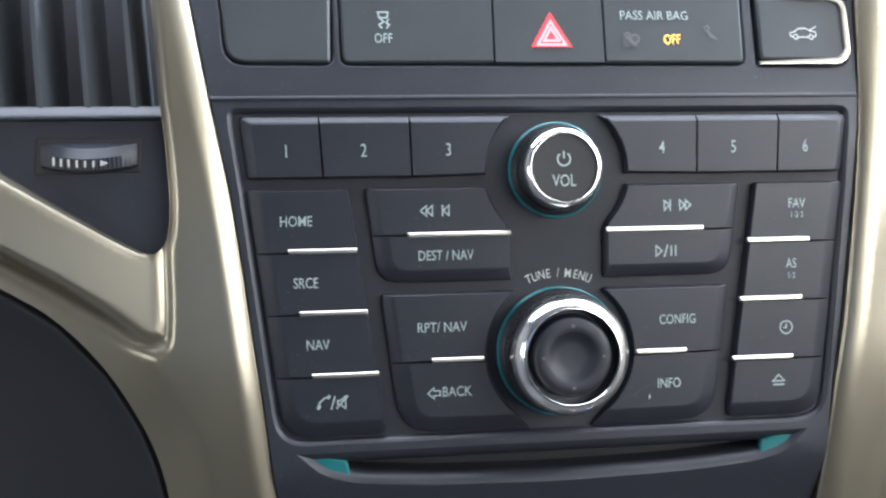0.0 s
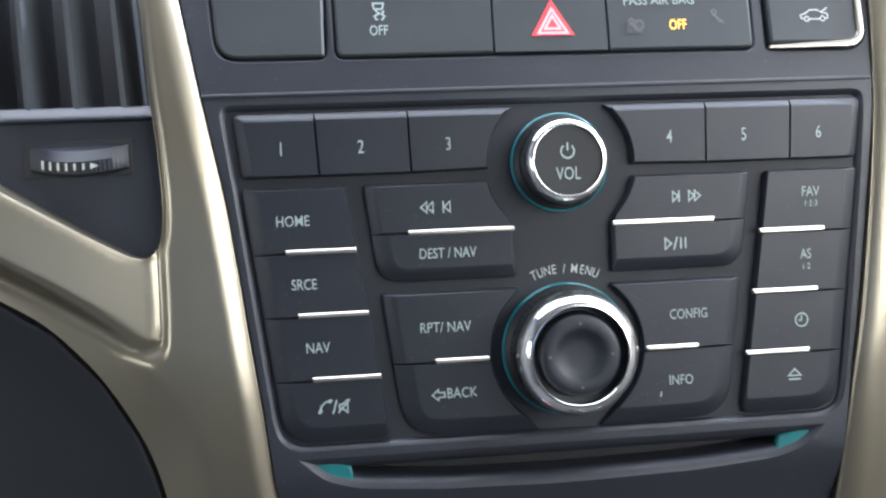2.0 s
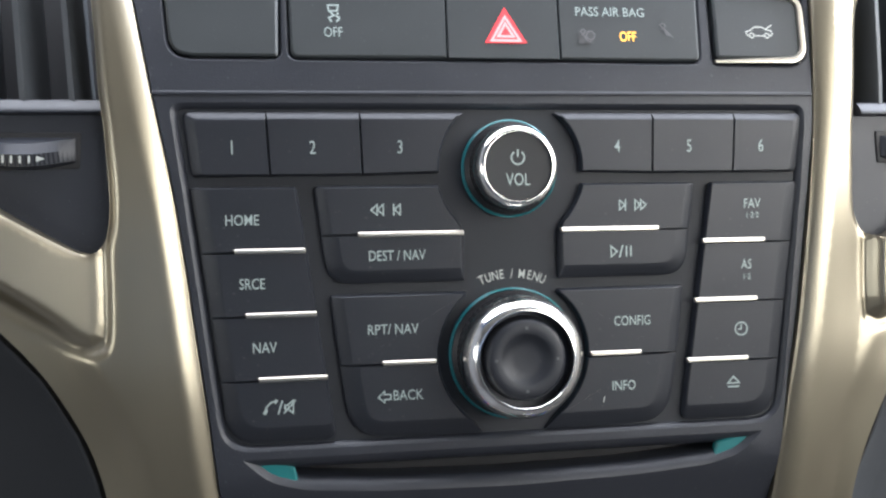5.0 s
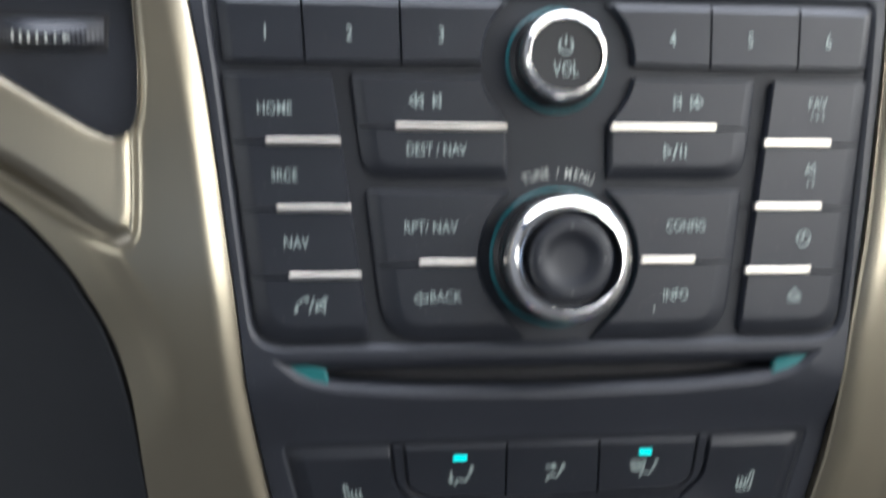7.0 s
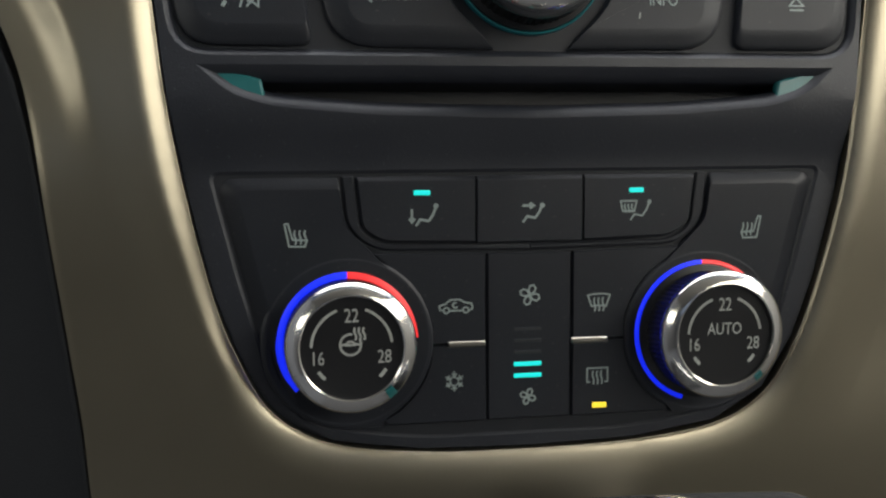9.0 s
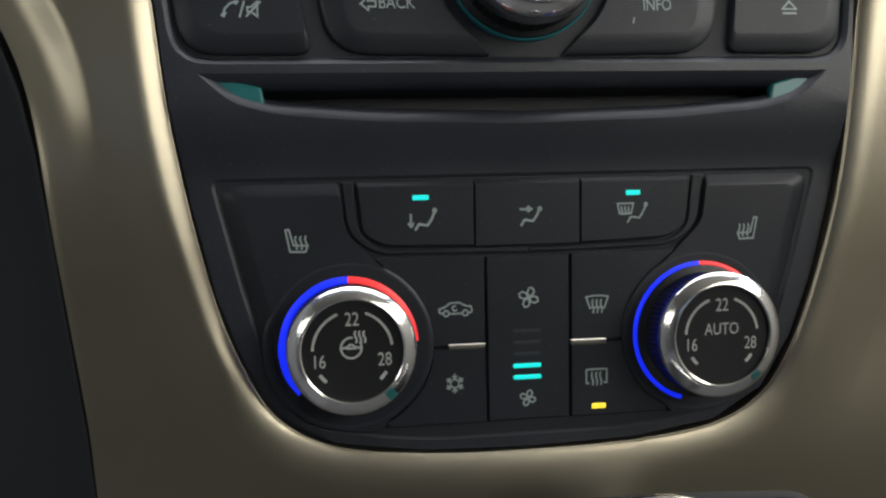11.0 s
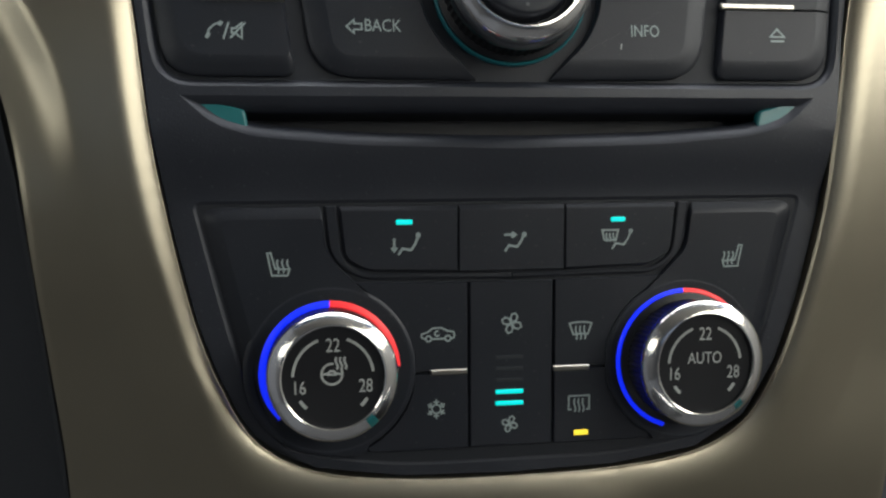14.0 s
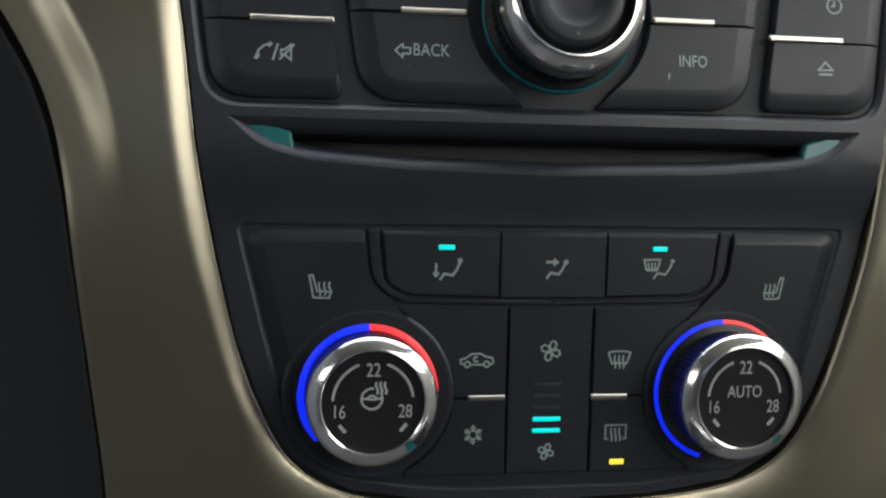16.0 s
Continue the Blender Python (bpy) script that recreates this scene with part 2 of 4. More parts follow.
def stroke(lines, width, u, v, parent, w=1.25, mat=PRINT, about=None, scale=1.0, name="symbol", turn=1):
    """A printed symbol of even lines."""
    flat, faces = [], []
    for line in lines:
        q = [np.array((x * scale * turn + u, y * scale + v)) for x, y in line]
        shut = np.allclose(q[0], q[-1])
        n0 = len(flat)
        for i, c in enumerate(q):
            a = q[i - 1] if i else (q[-2] if shut else None)
            b = q[i + 1] if i + 1 < len(q) else (q[1] if shut else None)
            d = [(c - a) / (np.linalg.norm(c - a) + 1e-9)] if a is not None else []
            d += [(b - c) / (np.linalg.norm(b - c) + 1e-9)] if b is not None else []
            t = sum(d) / len(d)
            k = max(0.5, np.linalg.norm(t))
            t = t / (np.linalg.norm(t) + 1e-9)
            s = np.array((-t[1], t[0])) * width / 2 / k
            flat += [tuple(c + s), tuple(c - s)]
        faces += [(n0 + 2 * i, n0 + 2 * i + 1, n0 + 2 * i + 3, n0 + 2 * i + 2) for i in range(len(q) - 1)]
    return lift(name, flat, faces, mat, parent, w, about=about)


def ring(r, a0=0, a1=360, n=24, cx=0.0, cy=0.0):
    return [(cx + r * math.cos(radians(a0 + (a1 - a0) * i / n)), cy + r * math.sin(radians(a0 + (a1 - a0) * i / n))) for i in range(n + 1)]


def wave(x, y0, y1, amp=0.25, n=8):
    return [(x + amp * math.sin(i / n * 2 * math.pi), y0 + (y1 - y0) * i / n) for i in range(n + 1)]


def sheet(name, outer, holes, mat, parent, lip=1.0, floor=-2.5, label="", w=0.0, outer_drop=-8.0, lips=()):
    """The face's skin with openings whose edges roll inwards."""
    bm = bmesh.new()
    loops = [outer] + holes
    for loop in loops:
        vs = [bm.verts.new((a, b, 0)) for a, b in loop]
        for i in range(len(vs)):
            bm.edges.new((vs[i], vs[(i + 1) % len(vs)]))
    bmesh.ops.triangle_fill(bm, use_beauty=True, use_dissolve=False, edges=bm.edges[:], normal=(0, 0, 1))
    for cut in (-92, -21.5, -18, -14, -10, -6, -2, 95, 106, 121, 140):
        bmesh.ops.bisect_plane(bm, geom=bm.verts[:] + bm.edges[:] + bm.faces[:], plane_co=(0, cut, 0), plane_no=(0, 1, 0))
    bm.verts.index_update()
    verts = [P(q.co.x, q.co.y, w) for q in bm.verts]
    faces = [tuple(q.index for q in f.verts) for f in bm.faces]
    bm.free()
    base_lip = lip
    for k, loop in enumerate(loops):
        lip = lips[k - 1] if k and lips else base_lip
        steps = ((0, w), (0.1 * lip, w - 0.05 * lip), (0.5 * lip, w - 0.3 * lip), (0.9 * lip, w - 0.8 * lip), (lip, w - lip - 0.3), (lip, w + floor)) if k else ((0, w), (0, w + outer_drop))
        dense = []
        for i, a in enumerate(loop):
            b = loop[(i + 1) % len(loop)]
            m = max(1, int(math.hypot(b[0] - a[0], b[1] - a[1]) / 8))
            dense += [(a[0] + (b[0] - a[0]) * s / m, a[1] + (b[1] - a[1]) * s / m) for s in range(m)]
        n = len(dense)
        for d, h in steps:
            ringpts = offset_poly(dense, [d] * n) if d else dense
            start = len(verts)
            verts += [P(a, b, h) for a, b in ringpts]
            if (d, h) != steps[0]:
                faces += [(start - n + i, start - n + (i + 1) % n, start + (i + 1) % n, start + i) for i in range(n)]
    return place(name, verts, faces, mat, parent, label, smooth=50)


def slab(name, pts, mat, parent, w, label=""):
    """A flat recess floor that follows the face."""
    bm = bmesh.new()
    vs = [bm.verts.new((a, b, 0)) for a, b in pts]
    bm.faces.new(vs)
    for cut in (-21.5, -18, -14, -10, -6, -2, 95, 106, 121):
        bmesh.ops.bisect_plane(bm, geom=bm.verts[:] + bm.edges[:] + bm.faces[:], plane_co=(0, cut, 0), plane_no=(0, 1, 0))
    bmesh.ops.triangulate(bm, faces=bm.faces[:])
    bm.verts.index_update()
    verts = [P(q.co.x, q.co.y, w) for q in bm.verts] + [P(q.co.x, q.co.y, w - 2) for q in bm.verts]
    n = len(bm.verts)
    faces = [tuple(q.index for q in f.verts) for f in bm.faces] + [tuple(q.index + n for q in f.verts) for f in bm.faces]
    bm.free()
    return place(name, verts, faces, mat, parent, label)


# ---- the setting: fascia skin, dash round it, cabin shell ----
RADIO_WELL = [(-97.0, 103.0, 4), (-93.6, 78.0, 0), (-86.8, 22.0, 0), (-84.5, 4.4, 16), (84.5, 4.4, 16), (86.8, 22.0, 0), (92.6, 78.0, 0), (94.5, 103.0, 4)]
SWITCH_WELLS = [[(-99.5, 140, 1), (-97.4, 114.9, 7), (-65.3, 114.9, 3.5), (-65.0, 140, 1)], [(-64.5, 140, 1), (-64.2, 114.9, 3.5), (61.7, 114.9, 3.5), (62.2, 140, 1)], [(64.3, 140, 1), (64.3, 114.6, 2.5), (97.3, 114.6, 7), (98.0, 140, 1)]]
CLIMATE_WELL = [(-77.5, -21.8, 3), (-71.5, -47.0, 0), (-65.0, -71.0, 8), (-57.0, -83.0, 8), (-30.0, -88.0, 12), (30.0, -88.0, 12), (57.0, -83.0, 8), (65.0, -71.0, 8), (71.5, -47.0, 0), (77.5, -21.8, 3)]
SLOT = [(-79.0, 2.2, 0.5), (-72.0, -4.4, 4), (-62.0, -7.4, 4), (-38.0, -9.3, 6), (0.0, -10.2, 6), (38.0, -9.3, 6), (62.0, -7.4, 4), (72.0, -4.4, 4), (79.0, 2.2, 0.5)]
INNER_L = [(-110.0, 152), (-106.2, 131), (-101.8, 107), (-100.2, 98.7), (-96.2, 77), (-93.2, 55), (-90.9, 36), (-88.6, 18), (-86.0, -6), (-82.2, -28), (-77.2, -50), (-71.5, -66), (-63.5, -79.5), (-50.0, -87.5), (-28.0, -90.8), (0.0, -91.6)]
INNER_R = [(101.0, 152), (99.2, 134), (97.8, 107), (97.4, 99), (95.4, 77), (93.0, 55), (90.8, 36), (88.0, 18), (85.2, -6), (82.2, -28), (77.0, -50), (71.5, -66), (63.5, -79.5), (50.0, -87.5), (28.0, -90.8), (0.0, -91.6)]


def wells(pts):
    return fillet(full(pts), [p[2] for p in full(pts)])


fascia = thing("fascia", 0, 30, "matt black plastic centre console fascia between silver trims", "dashboard", kind="structure")
rim = [(u + 0.5, v + (0.5 if v < -60 else 0)) for u, v in INNER_L[:-1]] + [(0, -91.0)] + [(u - 0.5, v + (0.5 if v < -60 else 0)) for u, v in reversed(INNER_R[:-1])]
sheet("skin", rim, [wells(RADIO_WELL), wells(CLIMATE_WELL), wells(SLOT), *[wells(q) for q in SWITCH_WELLS]], FASCIA, fascia, lip=1.3, floor=-14.0, lips=(1.9, 1.5, 3.6, 0.7, 0.7, 0.7))
# thin seam ridge between the switch strip and the radio
pad("seam", [(-101.5, 106.2), (-101.2, 105.0), (97.2, 105.6), (97.4, 106.8)], FASCIA, fascia, bevel=0.3, w0=-0.5, w1=0.45, rise=0.3, r=0.1)

# ---- radio ----
radio = thing("car_radio", 0, 50, "black car radio panel with push buttons, two knobs and disc slot", "car radio")
slab("backplate", wells([(p[0] * 0.998, p[1], p[2]) for p in RADIO_WELL]), FLOOR, radio, -1.6)
VC, TC = (-0.1, 83.9), (0.2, 29.4)


def both(name, pts, edges, maker=pad, **kw):
    a = maker(name, pts, BUTTON, radio, edges=edges, **kw)
    m, e = mirror(full(pts), edges)
    b = maker(name, m, BUTTON, radio, edges=e, **kw)
    return a, b


GAP = 0.25
# preset buttons, edges: left, bottom, right, top
b1, b6 = both("preset_button", [(-93.2, 100.3, 2.5), (-91.0, 82.3, 1.5), (-69.6, 82.3, 0.2), (-70.6, 100.3, 0.2)], {0: 3.0, 1: 0.5, 2: 0.2, 3: 2.4}, rise=1.6, w1=1.2)
b2, b5 = both("preset_button", [(-70.6 + GAP, 100.3, 0.2), (-69.6 + GAP, 82.3, 0.2), (-43.7, 82.3, 0.2), (-44.2, 100.3, 0.2)], {0: 0.2, 1: 0.5, 2: 0.2, 3: 2.2}, rise=1.6, w1=1.2)
b3, b4 = both("preset_button", [(-44.2 + GAP, 100.3, 0.2), (-43.7 + GAP, 82.3, 0.2), *[(a, b, 0) for a, b, c in reversed(arc(*VC, 21.3, 128, 183, 8))][0:-1], (-13.4, 100.3, 0.6)], {0: 0.2, 1: 0.5, 10: 2.2}, rise=1.6, w1=1.2, bevel=0.6)
for ob, body, u in ((b1, "1", -79.9), (b2, "2", -57.6), (b3, "3", -32.7), (b4, "4", 32.6), (b5, "5", 55.4), (b6, "6", 78.7)):
    text(body, u, 90.0, 5.4, ob, w=1.35, squeeze=0.72)


# left column and its mirror on the right
def left_u(v):
    return -91.4 + (79.3 - v) * 0.124


def right_u(v):
    return -62.4 + (79.3 - v) * 0.139


SPLITS = [79.3, 60.9, 42.9, 24.7, 6.9]
column = []
for k in range(4):
    hi, lo = SPLITS[k] - (GAP if k else 0), SPLITS[k + 1]
    last = k == 3
    pts = [(left_u(hi), hi, 1.5 if k == 0 else 0.2), (left_u(lo), lo, 11 if last else 0.2), (right_u(lo), lo, 3.0 if last else 0.2), (right_u(hi), hi, 1.5 if k == 0 else 0.2)]
    column.append(both("menu_button", pts, {0: 4.4, 1: 4.6 if last else 0.2, 2: 0.6, 3: 0.6 if k == 0 else 0.2}, rise=1.5, w1=1.1))
BAR_U = [(-80.1, -60.1, 61.2), (-77.4, -57.4, 43.2), (-74.2, -54.7, 25.0)]


def chrome_bar(u0, u1, v, parent, tall=1.4, w1=1.7):
    pad("chrome_bar", [(u0, v + tall / 2), (u0 + 0.3, v - tall / 2), (u1, v - tall / 2), (u1, v + tall / 2)], BAR, parent, bevel=0.35, w0=0.3, w1=w1, rise=0.35, r=0.2, label="satin chrome bar")


for k, (u0, u1, v) in enumerate(BAR_U):
    chrome_bar(u0, u1, v, column[k][0])
    chrome_bar(-u1 - 0.9, -u0 - 0.4, v + 0.2, column[k][1])
HOME, FAV = [c[0] for c in column], [c[1] for c in column]
text("HOME", -77.6, 69.8, 4.3, HOME[0], squeeze=0.78)
text("SRCE", -75.2, 51.9, 4.3, HOME[1], squeeze=0.74)
text("NAV", -72.2, 33.9, 4.3, HOME[2], squeeze=0.78)
stroke([[(-4.2, -1.4), (-3.9, 0.2), (-2.6, 1.5), (-1.2, 1.9)], [(-0.6, -1.9), (0.6, 2.0)], [(1.3, -0.5), (1.3, 0.6), (2.1, 0.6), (3.6, 1.9), (3.6, -1.7), (2.1, -0.5), (1.3, -0.5)], [(0.9, -1.7), (4.4, 2.0)]], 0.45, -68.2, 17.0, HOME[3])
stroke([[(-4.5, -1.7), (-3.8, -0.5)], [(-1.6, 1.3), (-0.9, 2.2)]], 0.9, -68.2, 17.0, HOME[3])
text("FAV", 75.6, 72.4, 4.2, FAV[0], squeeze=0.78)
text("1·2·3", 75.6, 68.9, 2.6, FAV[0], squeeze=0.85)
text("AS", 73.6, 53.8, 4.2, FAV[1], squeeze=0.74)
text("1·2", 73.6, 50.1, 2.6, FAV[1], squeeze=0.85)
stroke([ring(1.95), [(0, 1.3), (0, -0.1), (-1.0, -0.1)]], 0.42, 71.6, 34.2, FAV[2])
stroke([[(-1.9, -0.4), (0, 1.6), (1.9, -0.4), (-1.9, -0.4)], [(-1.9, -1.5), (1.9, -1.5)]], 0.5, 68.9, 18.0, FAV[3])


def halves(name, top, bottom, split):
    return both(name, top[0], top[1], rise=1.4, w1=1.1, bevel=0.6), both(name, bottom[0], bottom[1], rise=1.5, w1=1.1, bevel=0.6)


# seek / destination pair: the inner side runs round the volume knob
knee = [(a, b, 0) for a, b, c in arc(*VC, 21.9, 232, 192, 6)]
seek, dest = halves("track_button",
                    ([(-57.4, 79.3, 1.5), (-55.6, 65.3, 0.2), (-14.2, 65.3, 0.2), *knee[1:], (-21.8, 79.3, 0.5)], {0: 3.2, 1: 0.2, 9: 0.7}),
                    ([(-55.6, 65.05, 0.2), (-53.8, 51.3, 8), (-14.2, 51.3, 0.8), (-14.2, 65.05, 0.2)], {0: 4.8, 1: 3.8, 2: 1.3, 3: 0.2}), 65.2)
chrome_bar(-45.4, -14.5, 65.3, seek[0])
chrome_bar(14.5, 45.4, 65.6, seek[1])
# repeat / back pair: runs round the tuning knob
ring_up = [(a, b, 0) for a, b, c in arc(*TC, 22.6, 184, 128, 7)]
ring_low = [(a, b, 0) for a, b, c in arc(*TC, 22.6, 232, 185, 7)]
rept, back = halves("menu_button",
                    ([(-53.4, 48.1, 1.2), (-51.0, 28.0, 0.2), *ring_up, (-13.9, 48.1, 0.4)], {0: 3.6, 1: 0.2, 10: 0.7}),
                    ([(-51.0, 27.75, 0.2), (-48.2, 6.9, 10), (-9.2, 6.4, 0.3), *ring_low], {0: 5.4, 1: 4.8, 10: 0.2}), 28.0)
chrome_bar(-39.1, -23.3, 28.2, rept[0])
chrome_bar(23.3, 39.3, 28.4, rept[1])
tri = [(1.7, -1.5), (1.7, 1.5), (0, 0), (1.7, -1.5)]
stroke([[(x - 4.4, y) for x, y in tri], [(x - 2.6, y) for x, y in tri], [(x + 2.3, y) for x, y in tri], [(2.1, -1.7), (2.1, 1.7)]], 0.45, -37.0, 72.3, seek[0])
stroke([[(x - 4.4, y) for x, y in tri], [(x - 2.6, y) for x, y in tri], [(x + 2.3, y) for x, y in tri], [(2.1, -1.7), (2.1, 1.7)]], 0.45, 37.0, 72.6, seek[1], turn=-1)
text("DEST / NAV", -34.2, 59.0, 4.2, dest[0], squeeze=0.76)
stroke([[(-3.4, -1.6), (-3.4, 1.6), (-1.5, 0), (-3.4, -1.6)], [(-0.8, -1.9), (0.3, 1.9)], [(1.4, -1.6), (1.4, 1.6)], [(2.8, -1.6), (2.8, 1.6)]], 0.48, 33.6, 58.8, dest[1])
text("RPT/ NAV", -35.8, 37.8, 4.2, rept[0], squeeze=0.82)
text("BACK", -31.8, 18.7, 4.2, back[0], squeeze=0.82)
stroke([[(-1.8, 0), (0, 1.6), (0, 0.7), (1.8, 0.7), (1.8, -0.7), (0, -0.7), (0, -1.6), (-1.8, 0)]], 0.4, -38.6, 18.5, back[0])
text("CONFIG", 36.6, 37.8, 4.2, rept[1], squeeze=0.74)
text("INFO", 33.6, 18.4, 4.2, back[1], squeeze=0.78)
stroke([[(0, -0.8), (0.25, 0.8)]], 0.3, 27.2, 14.6, back[1], name="scratch", mat=PALE)
# arched words over the tuning knob
flat, fcs = [], []
for ch, k in zip("TUNE/MENU", (-4.55, -3.55, -2.5, -1.5, 0.0, 1.5, 2.65, 3.65, 4.7)):
    a = radians(90 - k * 4.75)
    pts, faces = glyphs(ch, 3.9, 0.74)
    n0 = len(flat)
    for x, y in pts:
        flat.append((TC[0] + (24.6 + y) * math.cos(a) + x * math.sin(a), TC[1] + (24.6 + y) * math.sin(a) - x * math.cos(a) - 1.2))
    fcs += [tuple(n0 + i for i in f) for f in faces]
lift("lettering", flat, fcs, PALE, radio, -1.45)


def knob(name, at, r, h, base, parent, label, ring_mat=TEALRING):
    """A dark ribbed skirt with a polished chrome ring; the cap is added after."""
    skirt = lathe(name, *at, [(base, -1.6), (base - 0.2, 0.4), (r + 0.7, 1.0), (r + 0.6, h * 0.45), (r + 0.35, h - 2.2), (r - 0.4, h - 1.6)], CAP, parent, seg=120, ribs=(2, 3, 4), label=label)
    lathe("light_ring", *at, [(base + 0.5, -1.6), (base + 0.45, -0.2), (base + 0.1, 0.1), (base - 0.1, -0.4)], ring_mat, skirt, seg=96)
    return skirt


vol = knob("volume_knob", VC, 11.6, 8.6, 13.9, radio, "black volume knob with chrome ring")
lathe("chrome_ring", *VC, [(11.9, 3.6), (12.3, 4.4), (12.15, 7.0), (11.7, 9.0), (11.0, 10.0), (10.3, 10.4), (9.95, 10.35), (9.85, 10.1), (9.8, 9.4), (9.8, 8.4)], CHROME, vol)
cap = lathe("cap", *VC, [(9.8, 9.3), (6.0, 9.2), (0.2, 9.15)], CAP, vol, closed=True)
stroke([ring(1.9, 125, 415, 20), [(0, 0.2), (0, 2.4)]], 0.5, VC[0], VC[1] + 2.5, cap, w=9.4, about=VC)
text("VOL", VC[0], VC[1] - 3.9, 5.0, cap, w=9.4, about=VC, squeeze=0.74)

tune = knob("tuning_knob", TC, 16.6, 12.6, 18.9, radio, "black tuning knob with wide chrome ring")
lathe("chrome_ring", *TC, [(17.1, 5.8), (17.6, 6.8), (17.75, 8.6), (17.5, 11.0), (17.0, 12.6), (16.0, 13.9), (14.8, 14.9), (14.2, 15.15), (13.8, 15.15), (13.6, 14.95), (13.5, 14.3), (13.4, 10.2)], CHROME, tune, seg=96)
core = lathe("cap", *TC, [(13.6, 10.4), (12.2, 10.4), (11.8, 11.8), (11.5, 13.9), (11.0, 14.6), (10.2, 14.9), (7.6, 14.8), (6.9, 14.6), (6.0, 14.0), (3.5, 13.75), (0.2, 13.7)], BUTTON, tune, closed=True, seg=96)
for a in (0, 90, 180, 270):
    stroke([[(-0.4, 0), (0.4, 0)]], 0.8, TC[0] + 8.9 * math.cos(radians(a)), TC[1] + 8.9 * math.sin(radians(a)), core, w=15.0, about=TC, mat=DIM, name="dot")

# disc slot
slab("slot_back", wells([(-79, 3.0), (-72, -6), (-38, -12), (38, -12), (72, -6), (79, 3.0)]), DEEP, radio, -13.0)
for s in (-1, 1):
    q = [(-76.6, 0.9, 0.2), (-72.9, -1.9, 0), (-69.1, -4.0, 0), (-63.4, -5.9, 0.3), (-64.4, -0.9, 0.4), (-70.8, 0.9, 0.3)]
    pad("slot_end", q if s < 0 else mirror(q)[0], TEAL, radio, bevel=0.6, w0=-3.5, w1=-1.2, rise=0.6, r=0.3, label="translucent teal slot end")

# ---- switch strip above the radio ----
strip = thing("switch_strip", 0, 125, "black switch strip with hazard button and indicator fields", "switch panel")
slab("backplate", wells([(-100, 141, 1), (-98, 114, 7), (97.6, 114, 7), (98.4, 141, 1)]), FLOOR, strip, -2.6)
pad("blank_cover", [(-98.3, 139, 1), (-96.2, 116.2, 6), (-66.6, 116.2, 1.0), (-66.2, 139, 1)], SWITCH_GLARE, strip, w1=0.6, bevel=0.8)
esp = pad("traction_button", [(-63.4, 139, 1), (-63.0, 116.0, 2.5), (-17.9, 116.2, 0.3), (-17.7, 139, 0.3)], SWITCH_GLARE, strip, w1=0.6, bevel=0.8, edges={2: 0.25})
haz = pad("hazard_button", [(-17.4, 139, 0.3), (-17.6, 116.2, 0.3), (16.4, 116.2, 0.3), (16.6, 139, 0.3)], SWITCH_GLARE, strip, w1=0.6, bevel=0.3)
air = pad("airbag_indicator", [(16.9, 139, 0.3), (16.7, 116.2, 0.3), (60.8, 116.2, 2.0), (61.2, 139, 1)], SWITCH_GLARE, strip, w1=0.6, bevel=0.8, edges={0: 0.25})
tail = pad("tailgate_button", [(66.5, 137.2, 1), (66.5, 117.4, 1), (94.3, 117.4, 3.4), (94.8, 137.2, 3.4)], SWITCH_GLARE, strip, w1=0.5, bevel=0.8)


def hook(u0, u1, v0, v1, wide, r, parent):
    """The chrome surround of the tailgate button: open towards the middle."""
    outer = [(u0, v1), *[(u1 - r + r * math.cos(radians(a)), v1 - r + r * math.sin(radians(a))) for a in range(90, -1, -15)], *[(u1 - r + r * math.cos(radians(a)), v0 + r + r * math.sin(radians(a))) for a in range(0, -91, -15)], (u0, v0)]
    n = len(outer)
    sec = ((0.0, -0.6), (0.03, 0.9), (0.12, 1.3), (0.5, 1.42), (0.86, 1.3), (0.97, 0.8), (1.0, -0.6))
    verts, faces = [], []
    for i, (a, b) in enumerate(outer):
        p, q = np.array(outer[max(0, i - 1)]), np.array(outer[min(n - 1, i + 1)])
        t = (q - p) / np.linalg.norm(q - p)
        s = np.array((t[1], -t[0]))
        taper = 0.45 if i in (0, n - 1) else 1.0
        for x, w in sec:
            e = np.array((a, b)) + s * x * wide * taper
            verts.append(P(e[0], e[1], w if w < 0 else w * taper))
    m = len(sec)
    faces = [(i * m + j, i * m + j + 1, (i + 1) * m + j + 1, (i + 1) * m + j) for i in range(n - 1) for j in range(m - 1)]
    faces += [tuple(range(m)), tuple((n - 1) * m + j for j in range(m))]
    place("chrome_surround", verts, faces, BAR, parent, "polished chrome surround")


hook(66.0, 96.2, 115.8, 138.6, 2.2, 5.5, tail)
text("OFF", -50.8, 123.4, 4.2, esp, w=0.75, squeeze=0.74)
stroke([[(-1.5, 2.6), (1.5, 2.6), (1.2, 0.9), (-1.2, 0.9), (-1.5, 2.6)], [(-0.9, 0.7), (0.2, -0.4), (-1.2, -1.2), (-0.4, -2.4)], [(1.6, 0.4), (0.9, -0.6), (1.8, -1.2), (0.9, -2.4)]], 0.5, -50.7, 128.9, esp, w=0.75)
lift("triangle_field", [(-6.4, 121.0), (6.4, 121.0), (0, 132.0)], [(0, 1, 2)], HAZARD, haz, 0.74)
for k in (0.86, 0.46):
    stroke([[(-5.0 * k, -3.2 * k), (5.0 * k, -3.2 * k), (0, 5.2 * k), (-5.0 * k, -3.2 * k)]], 0.75, 0, 124.5, haz, w=0.9, mat=HAZARDLINE, name="triangle_line")
text("PASS AIR BAG", 32.8, 131.0, 4.0, air, w=0.75, squeeze=0.90)
text("OFF", 38.0, 123.4, 4.4, air, w=0.75, squeeze=0.70, mat=AMBER)
